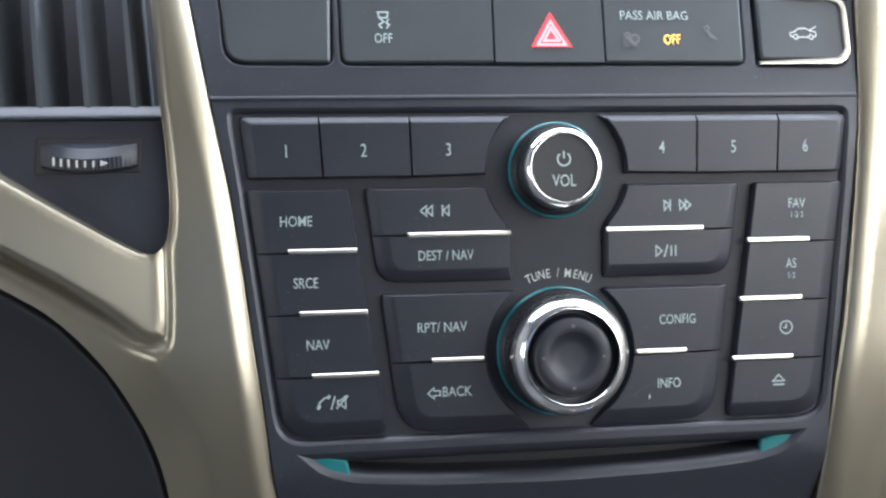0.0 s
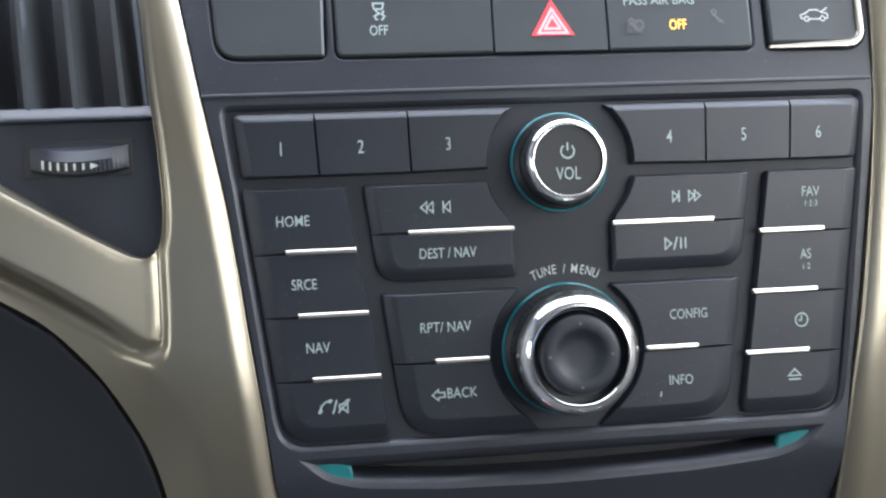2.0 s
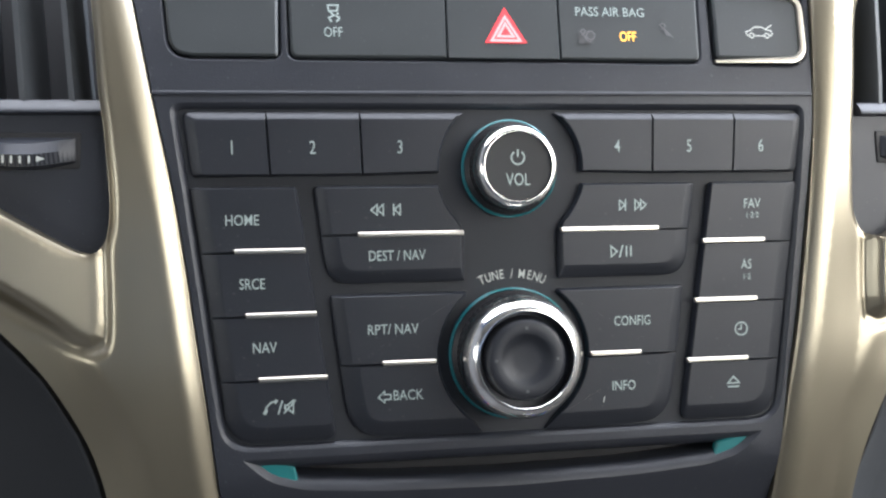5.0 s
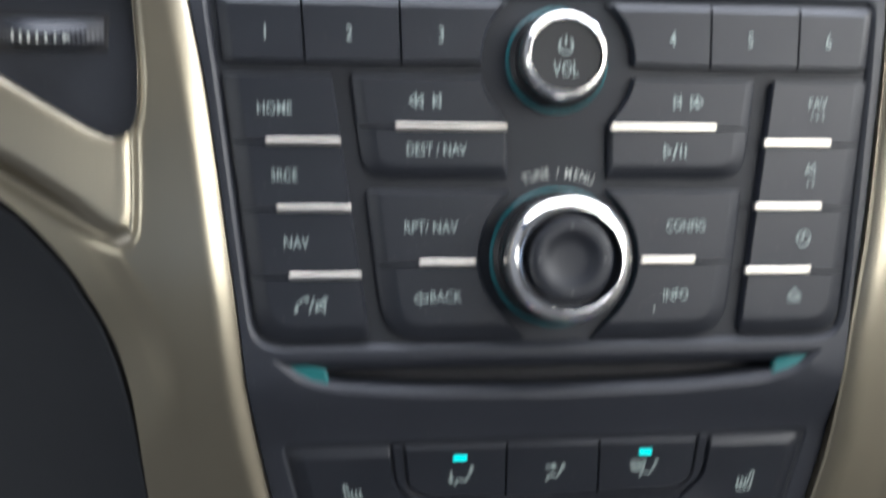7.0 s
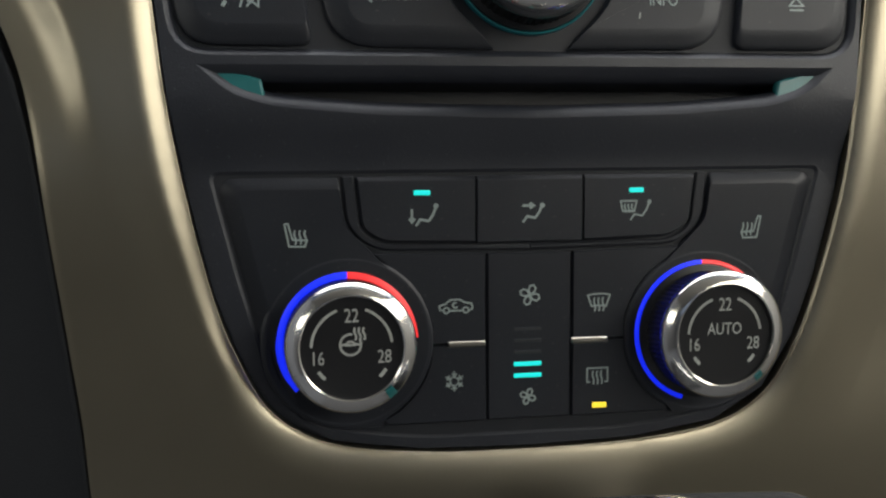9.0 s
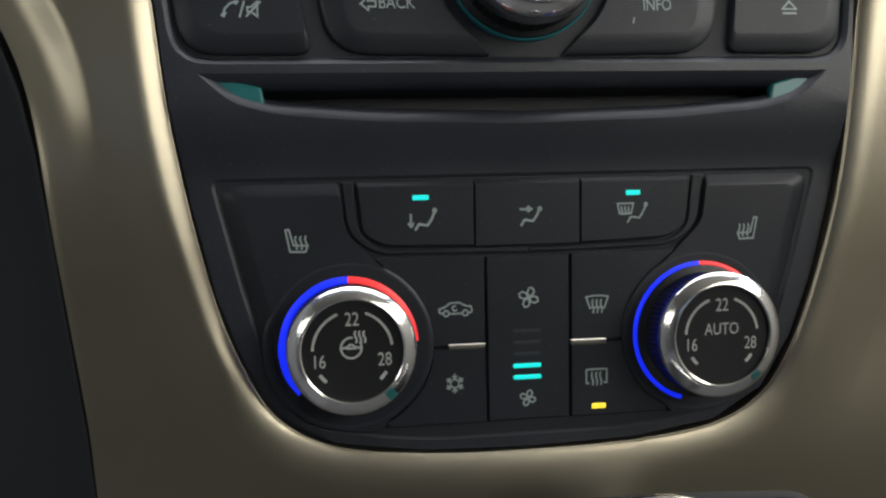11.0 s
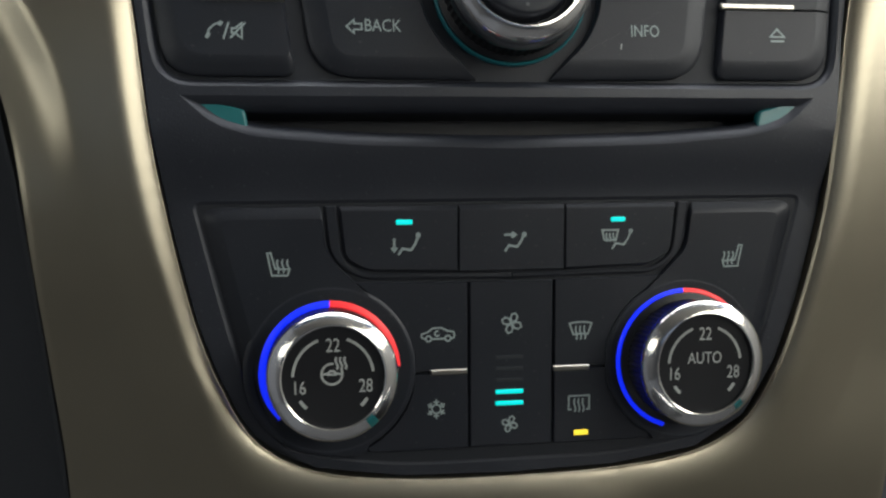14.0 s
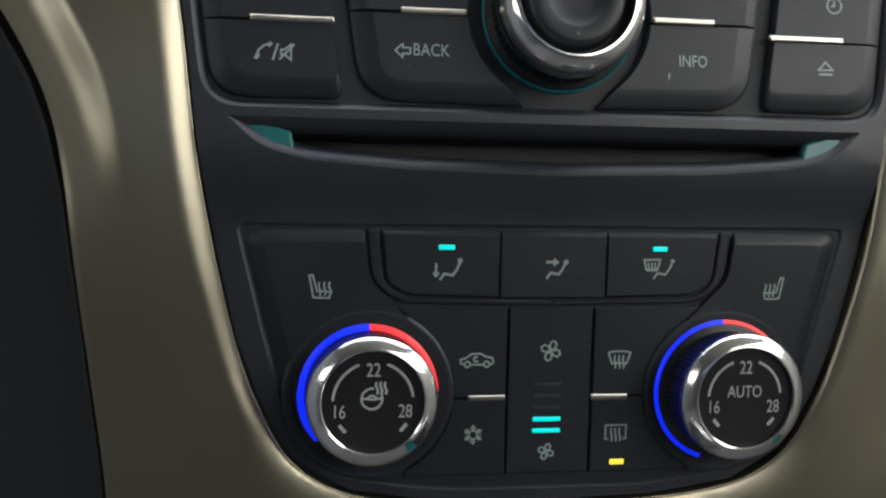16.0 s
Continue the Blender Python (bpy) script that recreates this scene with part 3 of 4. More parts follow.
lift("dark_field", [(22.4, 121.2), (27.2, 121.2), (27.2, 125.4), (22.4, 125.4)], [(0, 1, 2, 3)], FIELD, air, 0.74)
stroke([ring(0.7, n=10, cx=-0.9, cy=1.6), [(-1.6, 0.6), (-0.6, 0.4), (0.2, -1.2), (1.6, -1.6)], ring(1.3, n=12, cx=1.4, cy=0.4)], 0.4, 24.8, 123.3, air, w=0.9, mat=DIM)
stroke([ring(0.7, n=10, cx=-0.9, cy=1.6), [(-1.6, 0.6), (-0.6, 0.4), (0.2, -1.2), (1.6, -1.6)], [(-2.0, 2.0), (2.0, -2.0)]], 0.4, 50.4, 125.6, air, w=0.75, mat=DIM)
CAR = [(-4.6, -0.9), (-4.7, 0.2), (-3.0, 0.7), (-1.6, 1.8), (1.0, 1.9), (2.6, 1.0), (4.4, 0.7), (4.7, -0.3), (4.5, -1.0), (3.6, -1.1)]


def car_symbol(u, v, parent, w, scale, mat, lid=False):
    lines = [CAR, ring(0.8, n=10, cx=-2.7, cy=-1.1), ring(0.8, n=10, cx=2.8, cy=-1.1), [(-1.8, -1.2), (1.9, -1.2)], [(-4.6, -0.9), (-3.6, -1.1)]]
    lines += [[(2.6, 1.2), (4.8, 2.6)]] if lid else [ring(0.7, 60, 330, 10, -0.2, 0.3)]
    stroke(lines, 0.42, u, v, parent, w=w, scale=scale, mat=mat)


car_symbol(81.0, 125.6, tail, 0.65, 0.92, PALE, lid=True)

# ---- climate panel ----
climate = thing("climate_panel", 0, -55, "black climate control panel with two chrome-ringed temperature knobs", "climate control")
slab("backplate", wells(CLIMATE_WELL), FLOOR, climate, -0.5)
KL, KR = (-45.4, -63.1), (45.5, -63.6)
LEAN.update({KL: 0.045, KR: 0.045})


def cboth(name, pts, edges=None, **kw):
    a = pad(name, pts, BUTTON, climate, edges=edges or {}, **kw)
    m, e = mirror(full(pts), edges or {})
    return a, pad(name, m, BUTTON, climate, edges=e, **kw)


# side fields with the seat heating keys; the knob stands on their lower part
side_l, side_r = cboth("seat_heating_button", [(-75.9, -23.2, 5.0), (-70.2, -47.0, 0), (-64.2, -70.4, 8), (-56.6, -81.6, 8), (-46.0, -84.6, 3), (-37.6, -84.4, 0.3), *arc(-45.4, -63.6, 20.75, -62, 60, 12), (-39.4, -41.3, 0.5), (-45.6, -35.2, 5), (-47.0, -23.2, 1.5)], {0: 4.2, 1: 4.2, 21: 3.2}, w1=1.1, rise=1.8, bevel=0.2)
# mode strip with three keys and its frame line
m_l, m_r = cboth("mode_button", [(-42.9, -23.4, 0.8), (-41.6, -36.0, 3), (-36.5, -39.2, 4), (-13.7, -39.8, 0.2), (-13.7, -23.4, 0.2)], {0: 0.5, 3: 0.2, 4: 1.3}, w1=0.8, rise=1.0, bevel=0.5)
m_c = pad("mode_button", [(-13.45, -23.4, 0.2), (-13.45, -39.8, 0.2), (13.45, -39.8, 0.2), (13.45, -23.4, 0.2)], BUTTON, climate, edges={3: 1.3}, w1=0.8, rise=1.0, bevel=0.2)
frame_l, frame_r = cboth("mode_frame", [(-46.3, -23.2, 0.2), (-45.0, -36.0, 5), (-38.2, -41.1, 5), (0, -41.7, 0), (0, -40.2, 0), (-36.8, -39.75, 4), (-42.1, -36.3, 4), (-43.4, -23.2, 0.2)], w1=0.3, rise=0.4, bevel=0.4)
# middle columns; the outer ones give way to the knobs
bite = [(a, b, 0) for a, b, c in arc(-45.4, -63.6, 20.95, -66, 60, 10)]
c_l = pad("air_button", [(-39.3, -41.75, 0.5), *reversed(bite[6:]), (-24.7, -64.5, 0.2), (-11.2, -64.6, 0.2), (-11.2, -42.3, 0.2)], BUTTON, climate, edges={}, w1=0.8, rise=0.7, bevel=0.3)
c_l2 = pad("air_button", [(-24.7, -64.8, 0.2), *[q for q in reversed(bite[:5])], (-36.0, -84.0, 0.4), (-11.0, -84.0, 0.4), (-11.2, -64.85, 0.2)], BUTTON, climate, w1=0.8, rise=0.7, bevel=0.25)
rb = lambda pts: mirror(full(pts))[0]
c_r = pad("air_button", rb([(-39.3, -41.75, 0.5), *reversed(bite[6:]), (-24.7, -64.5, 0.2), (-11.0, -64.6, 0.2), (-11.0, -42.3, 0.2)]), BUTTON, climate, w1=0.8, rise=0.7, bevel=0.3)
c_r2 = pad("air_button", rb([(-24.7, -64.8, 0.2), *[q for q in reversed(bite[:5])], (-36.0, -84.0, 0.4), (-11.0, -84.0, 0.4), (-11.0, -64.85, 0.2)]), BUTTON, climate, w1=0.8, rise=0.7, bevel=0.25)
fan = pad("fan_rocker", [(-10.8, -42.3, 0.2), (-10.7, -84.0, 0.2), (10.6, -84.0, 0.2), (10.6, -42.3, 0.2)], BUTTON, climate, w1=0.7, rise=0.7, bevel=0.3)
# raised round lips that the knobs stand in
for c in (KL, KR):
    lathe("knob_lip", *c, [(21.0, 0.4), (20.9, 0.8), (20.5, 1.05), (20.0, 1.15), (19.5, 1.05), (19.0, 0.85), (18.5, 0.75)], FASCIA, climate, seg=96)


def bar_on(u0, u1, v, parent):
    chrome_bar(u0, u1, v, parent, tall=1.4, w1=1.3)


bar_on(-20.9, -11.4, -64.6, c_l)
bar_on(10.6, 20.2, -64.8, c_r)


def indicator(u, v, wide, tall, mat, parent, w=0.8, name="indicator"):
    pad(name, [(u - wide / 2, v + tall / 2), (u - wide / 2, v - tall / 2), (u + wide / 2, v - tall / 2), (u + wide / 2, v + tall / 2)], mat, parent, bevel=0.15, w0=w - 0.3, w1=w + 0.25, rise=0.12, r=0.25)


indicator(-27.0, -27.5, 4.0, 1.15, LED, m_l)
indicator(27.3, -27.6, 3.7, 1.15, LED, m_r)
indicator(18.2, -81.6, 3.7, 1.3, YELLOW, c_r2)
indicator(-0.6, -70.2, 7.1, 1.05, LED, fan)
indicator(-0.6, -73.1, 7.1, 1.05, LED, fan)
for v in (-67.3, -64.4, -61.5):
    indicator(-0.6, v, 7.1, 1.05, UNLIT, fan, w=0.5, name="unlit_indicator")


def seat_symbol(u, v, parent, turn):
    stroke([[(-2.9, 2.8), (-2.0, 2.9), (-0.9, -1.2), (2.8, -1.4), (2.2, -3.0), (-1.8, -2.9), (-2.9, 2.8)], wave(-0.2, -2.4, 1.2), wave(1.1, -2.4, 1.2), wave(2.4, -2.2, 1.2)], 0.42, u, v, parent, turn=turn, w=1.3, scale=0.92)


seat_symbol(-57.3, -37.0, side_l, 1)
seat_symbol(58.0, -37.4, side_r, -1)
# airflow signs: a reclined seat line with an arrow or a screen
SEATLINE = [(-2.2, -2.1), (-1.2, -0.6), (0.9, -1.0), (1.9, 0.4), (2.6, 2.0)]
stroke([[(x + 0.5, y - 0.3) for x, y in SEATLINE], ring(0.35, n=8, cx=3.2, cy=2.3), [(-2.7, 1.6), (-2.7, -1.4)], [(-3.4, -0.6), (-2.7, -1.5), (-2.0, -0.6)]], 0.6, -26.8, -33.0, m_l, w=0.95)
stroke([SEATLINE, ring(0.35, n=8, cx=2.7, cy=2.0), [(-2.4, 2.0), (0.4, 2.0)], [(-0.5, 2.7), (0.5, 2.0), (-0.5, 1.3)]], 0.6, 0.3, -33.0, m_c, w=0.95)
stroke([[(x + 1.0, y - 0.4) for x, y in SEATLINE], ring(0.35, n=8, cx=3.7, cy=2.0), [(-3.8, 2.3), (0.4, 2.3), (-0.2, -0.2), (-3.2, -0.2), (-3.8, 2.3)], wave(-2.6, -0.6, 1.6, 0.15), wave(-1.7, -0.6, 1.6, 0.15), wave(-0.8, -0.6, 1.6, 0.15)], 0.45, 27.0, -32.6, m_r, w=0.95)
car_symbol(-18.8, -55.2, c_l, 0.95, 0.88, PRINT)
stroke([ring(1.1, n=12)] + [[(0.9 * math.cos(radians(a)), 0.9 * math.sin(radians(a))), (2.5 * math.cos(radians(a)), 2.5 * math.sin(radians(a)))] for a in range(30, 390, 60)] + [[(2.0 * math.cos(radians(a - 20)), 2.0 * math.sin(radians(a - 20))), (1.5 * math.cos(radians(a)), 1.5 * math.sin(radians(a))), (2.0 * math.cos(radians(a + 20)), 2.0 * math.sin(radians(a + 20)))] for a in range(30, 390, 60)], 0.38, -19.3, -73.8, c_l2, w=0.95)


def fan_symbol(u, v, k):
    stroke([[(x * math.cos(a) - y * math.sin(a), x * math.sin(a) + y * math.cos(a)) for x, y in [(0.15, 0.15), (0.2, 1.5), (0.9, 2.4), (2.0, 2.3), (2.3, 1.2), (1.5, 0.3), (0.15, 0.15)]] for a in (0.35, 1.92, 3.49, 5.06)], 0.42, u, v, fan, w=0.85, scale=k)


fan_symbol(-0.1, -53.0, 0.86)
fan_symbol(-0.5, -78.5, 0.68)
stroke([[(-2.9, 1.8), (-1.4, 2.1), (0, 2.15), (1.4, 2.1), (2.9, 1.8), (1.9, -1.0), (0.9, -0.85), (-0.9, -0.85), (-1.9, -1.0), (-2.9, 1.8)], wave(-1.1, -2.3, 1.2, 0.2), wave(0, -2.3, 1.2, 0.2), wave(1.1, -2.3, 1.2, 0.2)], 0.42, 17.8, -55.4, c_r, w=0.95)
stroke([[(-2.7, 1.9), (2.7, 1.9), (2.7, -1.6), (1.9, -1.6)], [(-2.7, 1.9), (-2.7, -1.6), (-1.9, -1.6)], wave(-1.1, -2.3, 1.2, 0.2), wave(0, -2.3, 1.2, 0.2), wave(1.1, -2.3, 1.2, 0.2)], 0.42, 17.6, -74.0, c_r2, w=0.95)


def temperature_knob(c, blue, red, label, inner=15.5, glow=17.4, size=1.0):
    skirt = lathe("temperature_knob", *c, [(inner, 0.2), (inner - 0.1, 1.6), (15.2, 2.2), (15.1, 6.0), (14.9, 11.8), (14.1, 12.4)], CAP, climate, seg=144, ribs=(2, 3, 4), label=label)
    for mat, span, nm in ((BLUE, blue, "blue_arc"), (RED, red, "red_arc")):
        lathe(nm, *c, [(glow, 0.2), (glow - 0.1, 0.9), (glow * 0.8 + inner * 0.2, 1.2), (glow * 0.4 + inner * 0.6, 1.5), (inner + 0.1, 1.6), (inner - 0.1, 1.0)], mat, skirt, span=span, seg=40)
    lathe("chrome_ring", *c, [(r * size, h) for r, h in ((14.9, 10.8), (15.25, 11.4), (15.3, 12.4), (15.15, 13.1), (14.8, 13.5), (13.7, 14.35), (12.6, 15.0), (12.2, 15.1), (11.9, 14.9), (11.8, 14.4), (11.8, 13.0))], CHROME, skirt, seg=96)
    face = lathe("cap", *c, [(12.0, 13.9), (8.0, 13.85), (0.2, 13.8)], CAP, skirt, closed=True)
    lathe("pointer", *c, [(12.5, 15.3), (12.7, 15.7), (14.2, 14.6), (15.0, 13.4)], TEAL, skirt, span=(-54, -45), seg=4)
    k = dict(w=14.05, about=c, mat=PALE)
    text("22", c[0], c[1] + 7.3, 4.5, face, squeeze=0.76, **k)
    text("16", c[0] - 7.9, c[1] - 2.3, 4.4, face, squeeze=0.76, **k)
    text("28", c[0] + 7.5, c[1] - 2.3, 4.4, face, squeeze=0.76, **k)
    stroke([ring(9.3, 177, 111, 12), ring(9.3, 70, 7, 12)], 0.62, c[0], c[1], face, name="scale_arc", **k)
    for a in (214, -47):
        stroke([ring(9.3, a, a + 14, 3)], 0.8, c[0], c[1], face, name="scale_mark", **k)
    return face, k


face, k = temperature_knob(KL, (90, 222), (2, 90), "black temperature knob with chrome ring and wheel heating sign")
stroke([ring(2.4, 80, 390, 24), [(-2.3, -0.1), (-0.9, 0.2), (-0.4, 0.7), (0.4, 0.7), (0.9, 0.2), (2.3, -0.1)], [(-1.2, -0.1), (1.2, -0.1)], wave(1.1, 1.0, 3.9, 0.25), wave(2.1, 1.0, 3.9, 0.25), wave(3.1, 1.0, 3.9, 0.25)], 0.5, KL[0] - 0.3, KL[1] + 0.8, face, **k)
face, k = temperature_knob(KR, (92, 253), (46, 92), "black temperature knob with chrome ring and automatic setting", inner=17.2, glow=18.4, size=1.03)
text("AUTO", KR[0], KR[1] + 1.4, 4.1, face, squeeze=0.78, **k)

# ---- silver trims: one moulding each, a bevelled rail beside the fascia and a branch under the vent ----
LINING_EDGE = [(-178, 63.6), (-158, 52.5), (-144, 43), (-131, 28.5), (-121.8, 12.5), (-117.2, 0), (-114.6, -14), (-112.2, -36), (-109.6, -58), (-107.0, -80), (-105.2, -104), (-100, -130), (-84, -148), (-45, -156), (0, -158)]
VENT_EDGE = [(-178, 98), (-158, 84.5), (-144, 75.5), (-132, 68.0), (-124.5, 63.6), (-120.5, 61.7), (-117.4, 61.6), (-115.2, 63.0), (-113.8, 66.0), (-113.0, 71.0), (-112.9, 79), (-113.9, 94), (-115.3, 107), (-117, 131), (-120, 152)]
FACET = [(-190, 72.0), (-158, 63.0), (-142.5, 53.6), (-128.6, 44.4), (-122.0, 39.6), (-118.6, 38.2), (-116.4, 39.2), (-115.6, 42.5), (-115.4, 50), (-115.6, 58), (-115.2, 72), (-190, 120)]


def resample(pts, step):
    """Even points along a smooth curve through pts."""
    q = np.array(pts, float)
    m = np.gradient(q, axis=0)
    if q[-1][0] == 0:
        m[-1][1] = 0
    fine = []
    for k in range(len(q) - 1):
        for x in np.arange(0, 1, 0.05):
            fine.append((2 * x**3 - 3 * x**2 + 1) * q[k] + (x**3 - 2 * x**2 + x) * m[k] + (-2 * x**3 + 3 * x**2) * q[k + 1] + (x**3 - x**2) * m[k + 1])
    fine = np.array(fine + [q[-1]])
    run = np.concatenate(([0], np.cumsum(np.linalg.norm(np.diff(fine, axis=0), axis=1))))
    at = np.linspace(0, run[-1], max(2, int(run[-1] / step)) + 1)
    return np.stack([np.interp(at, run, fine[:, 0]), np.interp(at, run, fine[:, 1])], axis=1)


def to_line(p, line):
    """Distance from each place to a line."""
    best = np.full(len(p), 1e9)
    for a, b in zip(line[:-1], line[1:]):
        e = b - a
        t = np.clip(((p - a) @ e) / (e @ e), 0, 1)
        best = np.minimum(best, np.linalg.norm(p - (a + t[:, None] * e), axis=1))
    return best


def within(p, ring_pts):
    odd = np.zeros(len(p), bool)
    for a, b in zip(ring_pts, np.roll(ring_pts, -1, axis=0)):
        span = (a[1] > p[:, 1]) != (b[1] > p[:, 1])
        x = a[0] + (p[:, 1] - a[1]) * (b[0] - a[0]) / (b[1] - a[1] + 1e-12)
        odd ^= span & (p[:, 0] < x)
    return odd


def ease(a, b, x):
    t = np.clip((x - a) / (b - a), 0, 1)
    return t * t * (3 - 2 * t)


def trim_height(p, inner, vent_line, lining_line, facet, shoulder, flank_slope, edge, level):
    """Height of the moulding over the face, millimetres, at places p of the driver's half."""
    u, v = p[:, 0], p[:, 1]
    d, o, e = to_line(p, inner), to_line(p, lining_line), to_line(p, vent_line)
    wide = 6.0 - 1.6 * ease(-20, -50, v) * ease(-86, -60, v) + 4.0 * ease(-66, -88, v)
    edge = edge + (1.7 - edge) * ease(-62, -86, v)
    level = level + (4.2 - level) * ease(-40, -88, v) * ease(100, 30, np.abs(u))
    bevel = edge * (1 - np.clip(1 - d / wide, 0, 1) ** 2.0)
    w = level - edge + bevel - 0.45 * np.clip(1 - d / 0.6, 0, 1) ** 2 + 0.25 * ease(5, 16, d)
    # the shoulder that falls away to the lining, strongest below the branch
    fall = np.interp(17 - o, np.arange(0, 17.1, 0.5), np.cumsum(0.5 * np.interp(np.arange(0, 17.1, 0.5), [0, 3, 5.5, 8.5, 12, 17], [0, 0, 0.38, 0.33, 0.06, 0.03])))
    w -= shoulder * fall * ease(-26, 12, v)
    w -= 0.35 * np.clip(1 - o / 2.0, 0, 1) ** 2 * ease(6, -26, v)
    w -= flank_slope * np.clip(d - 7.0, 0, 14) * (0.45 + 0.55 * ease(14, 58, v)) * ease(-98, -62, v)
    # rolled edge towards the vent
    w -= 2.6 * np.clip(1 - e / 3.2, 0, 1) ** 2 * ease(60, 70, v) * ease(-119, -116, u)
    # the raised facet of the branch and the groove round it
    q = to_line(p, facet) * np.where(within(p, facet), 1, -1)
    m = ease(-5.0, 3.4, q)
    plate = 3.3 - 0.20 * (u + 116)
    left = ease(-107.5, -112.5, u)
    w = w * (1 - m * left) + plate * m * left
    w -= 1.5 * np.exp(-((q + 2.4) / 2.3) ** 2) * left * ease(-112, -115, u + np.clip(34 - v, 0, 9))
    w -= 0.7 * np.clip(1 - e / 2.0, 0, 1) ** 2 * ease(-116, -119, u)
    return w


def trim(s, inner, label, shoulder, flank_slope, edge, level):
    """s: -1 on the driver's side, 1 beyond; all lines are kept for the driver's side and mirrored."""
    inn = resample([(u * -s if s > 0 else u, v) for u, v in inner], 1.3)
    low, top = resample(LINING_EDGE, 1.6), resample(VENT_EDGE, 1.3)
    if s > 0:
        low = np.stack([low[:, 0] + 2.2 * ease(10, -20, low[:, 1]) * ease(0, -60, low[:, 0]), low[:, 1]], axis=1)
        rail_top = np.interp(top[:, 1], [66, 80, 107, 152], [1.6, 1.6, 2.6, 3.4])
        top = np.stack([top[:, 0] + rail_top * (top[:, 1] > 62) * ease(-119, -114, top[:, 0]), top[:, 1]], axis=1)
    facet = np.array(FACET, float)
    loop = np.concatenate([inn, np.stack([np.zeros(90), np.linspace(inn[-1][1], -158, 92)[1:-1]], axis=1), low[::-1], np.stack([np.full(16, -178.0), np.linspace(63.6, 98, 18)[1:-1]], axis=1), top])
    uu, vv = np.meshgrid(np.arange(-178, 0, 1.45), np.arange(-157, 152, 1.45))
    uu = uu + 0.72 * (np.arange(uu.shape[0]) % 2)[:, None]
    p = np.stack([uu.ravel(), vv.ravel()], axis=1)
    p = p[within(p, loop)]
    shut = np.concatenate([loop, loop[:1]])
    p = p[(to_line(p, shut) > 0.9) & (to_line(p, top) > 1.7)]
    # extra rows close to the bevelled edge
    t = np.gradient(inn, axis=0)
    t /= np.linalg.norm(t, axis=1)[:, None]
    side = np.stack([t[:, 1], -t[:, 0]], axis=1)
    rows = [inn[1:-1] + side[1:-1] * k for k in (0.3, 0.62)]
    # and finer ones over the branch and along the vent's edge
    uu, vv = np.meshgrid(np.arange(-160, -106, 0.8), np.arange(26, 82, 0.8))
    fine = np.stack([uu.ravel() + 0.37, vv.ravel() + 0.41], axis=1)
    rows.append(fine[(to_line(fine, facet) < 7) & (to_line(fine, top) > 1.7)])
    t = np.gradient(top, axis=0)
    t /= np.linalg.norm(t, axis=1)[:, None]
    g = np.gradient(low, axis=0)
    g /= np.linalg.norm(g, axis=1)[:, None]
    rows += [low[1:-1] + np.stack([-g[1:-1, 1], g[1:-1, 0]], axis=1) * k for k in (0.5, 1.0)]
    rows += [top[1:-1] + np.stack([t[1:-1, 1], -t[1:-1, 0]], axis=1) * k for k in (0.35, 0.75, 1.2)]
    rows = np.concatenate(rows)
    rows = rows[within(rows, loop)]
    rows = rows[to_line(rows, shut) > 0.25]
    allp = np.concatenate([loop, p, rows])
    n = len(loop)
    flat, _, tris, origin, _, _ = delaunay_2d_cdt([Vector(q) for q in allp], [(i, (i + 1) % n) for i in range(n)], [], 1, 1e-5, True)
    pts = np.array([(q.x, q.y) for q in flat])
    whole = np.concatenate([inn, (inn * (-1, 1))[::-1][1:60]])
    args = (whole, top, low, facet, shoulder, flank_slope, edge, level)

    def depth(q):
        return np.array([flow(v) for v in q[:, 1]]) - trim_height(q, *args)
    y = depth(pts)
    h = 0.25
    yu = (depth(pts + (h, 0)) - depth(pts - (h, 0))) / (2 * h)
    yv = (depth(pts + (0, h)) - depth(pts - (0, h))) / (2 * h)
    normals = np.stack([yu, -np.ones(len(pts)), yv], axis=1)
    normals /= np.linalg.norm(normals, axis=1)[:, None]
    verts = [Vector((a, b, c)) / 1000 for a, b, c in zip(pts[:, 0], y, pts[:, 1])]
    inside = within(np.array([pts[list(f)].mean(axis=0) for f in tris]), loop)
    faces = [tuple(f) for f, keep in zip(tris, inside) if keep]
    normals = [tuple(k) for k in normals]
    # edge walls
    back = {i: k for k, orig in enumerate(origin) for i in orig if i < n}
    for i in range(n):
        a, b = back[i], back[(i + 1) % n]
        e = pts[b] - pts[a]
        out = Vector((e[1], 0, -e[0])).normalized()
        k = len(verts)
        drop = 8 if i < len(inn) else 28
        verts += [verts[a], verts[b], verts[b] + Vector((0, drop / 1000, 0)), verts[a] + Vector((0, drop / 1000, 0))]
        faces.append((k, k + 1, k + 2, k + 3))
        mid = (pts[a] + pts[b]) / 2 + np.array((out.x, out.z)) * 0.2
        if within(mid[None, :], loop)[0]:
            out = -out
        normals += [tuple(out)] * 4
    if s > 0:
        verts = [Vector((-q.x - 0.00003, q.y, q.z)) for q in verts]
        normals = [(-a, b, c) for a, b, c in normals]
    # wind every face towards its normals
    wound = []
    for f in faces:
        a, b, c = (verts[i] for i in f[:3])
        g = (b - a).cross(c - a)
        wound.append(f if g.dot(Vector(normals[f[0]])) >= 0 else tuple(reversed(f)))
    o = Vector((s * 0.1, 0.0, 0.02))
    me = bpy.data.meshes.new("console_trim")
    me.from_pydata([q - o for q in verts], [], wound)
    for f in me.polygons:
        f.use_smooth = True
    me.normals_split_custom_set_from_vertices(normals)
    me.materials.append(SILVER)
    ob = new("console_trim", me)
    seat(ob, o, None)
    return tagged(ob, label, "trim")


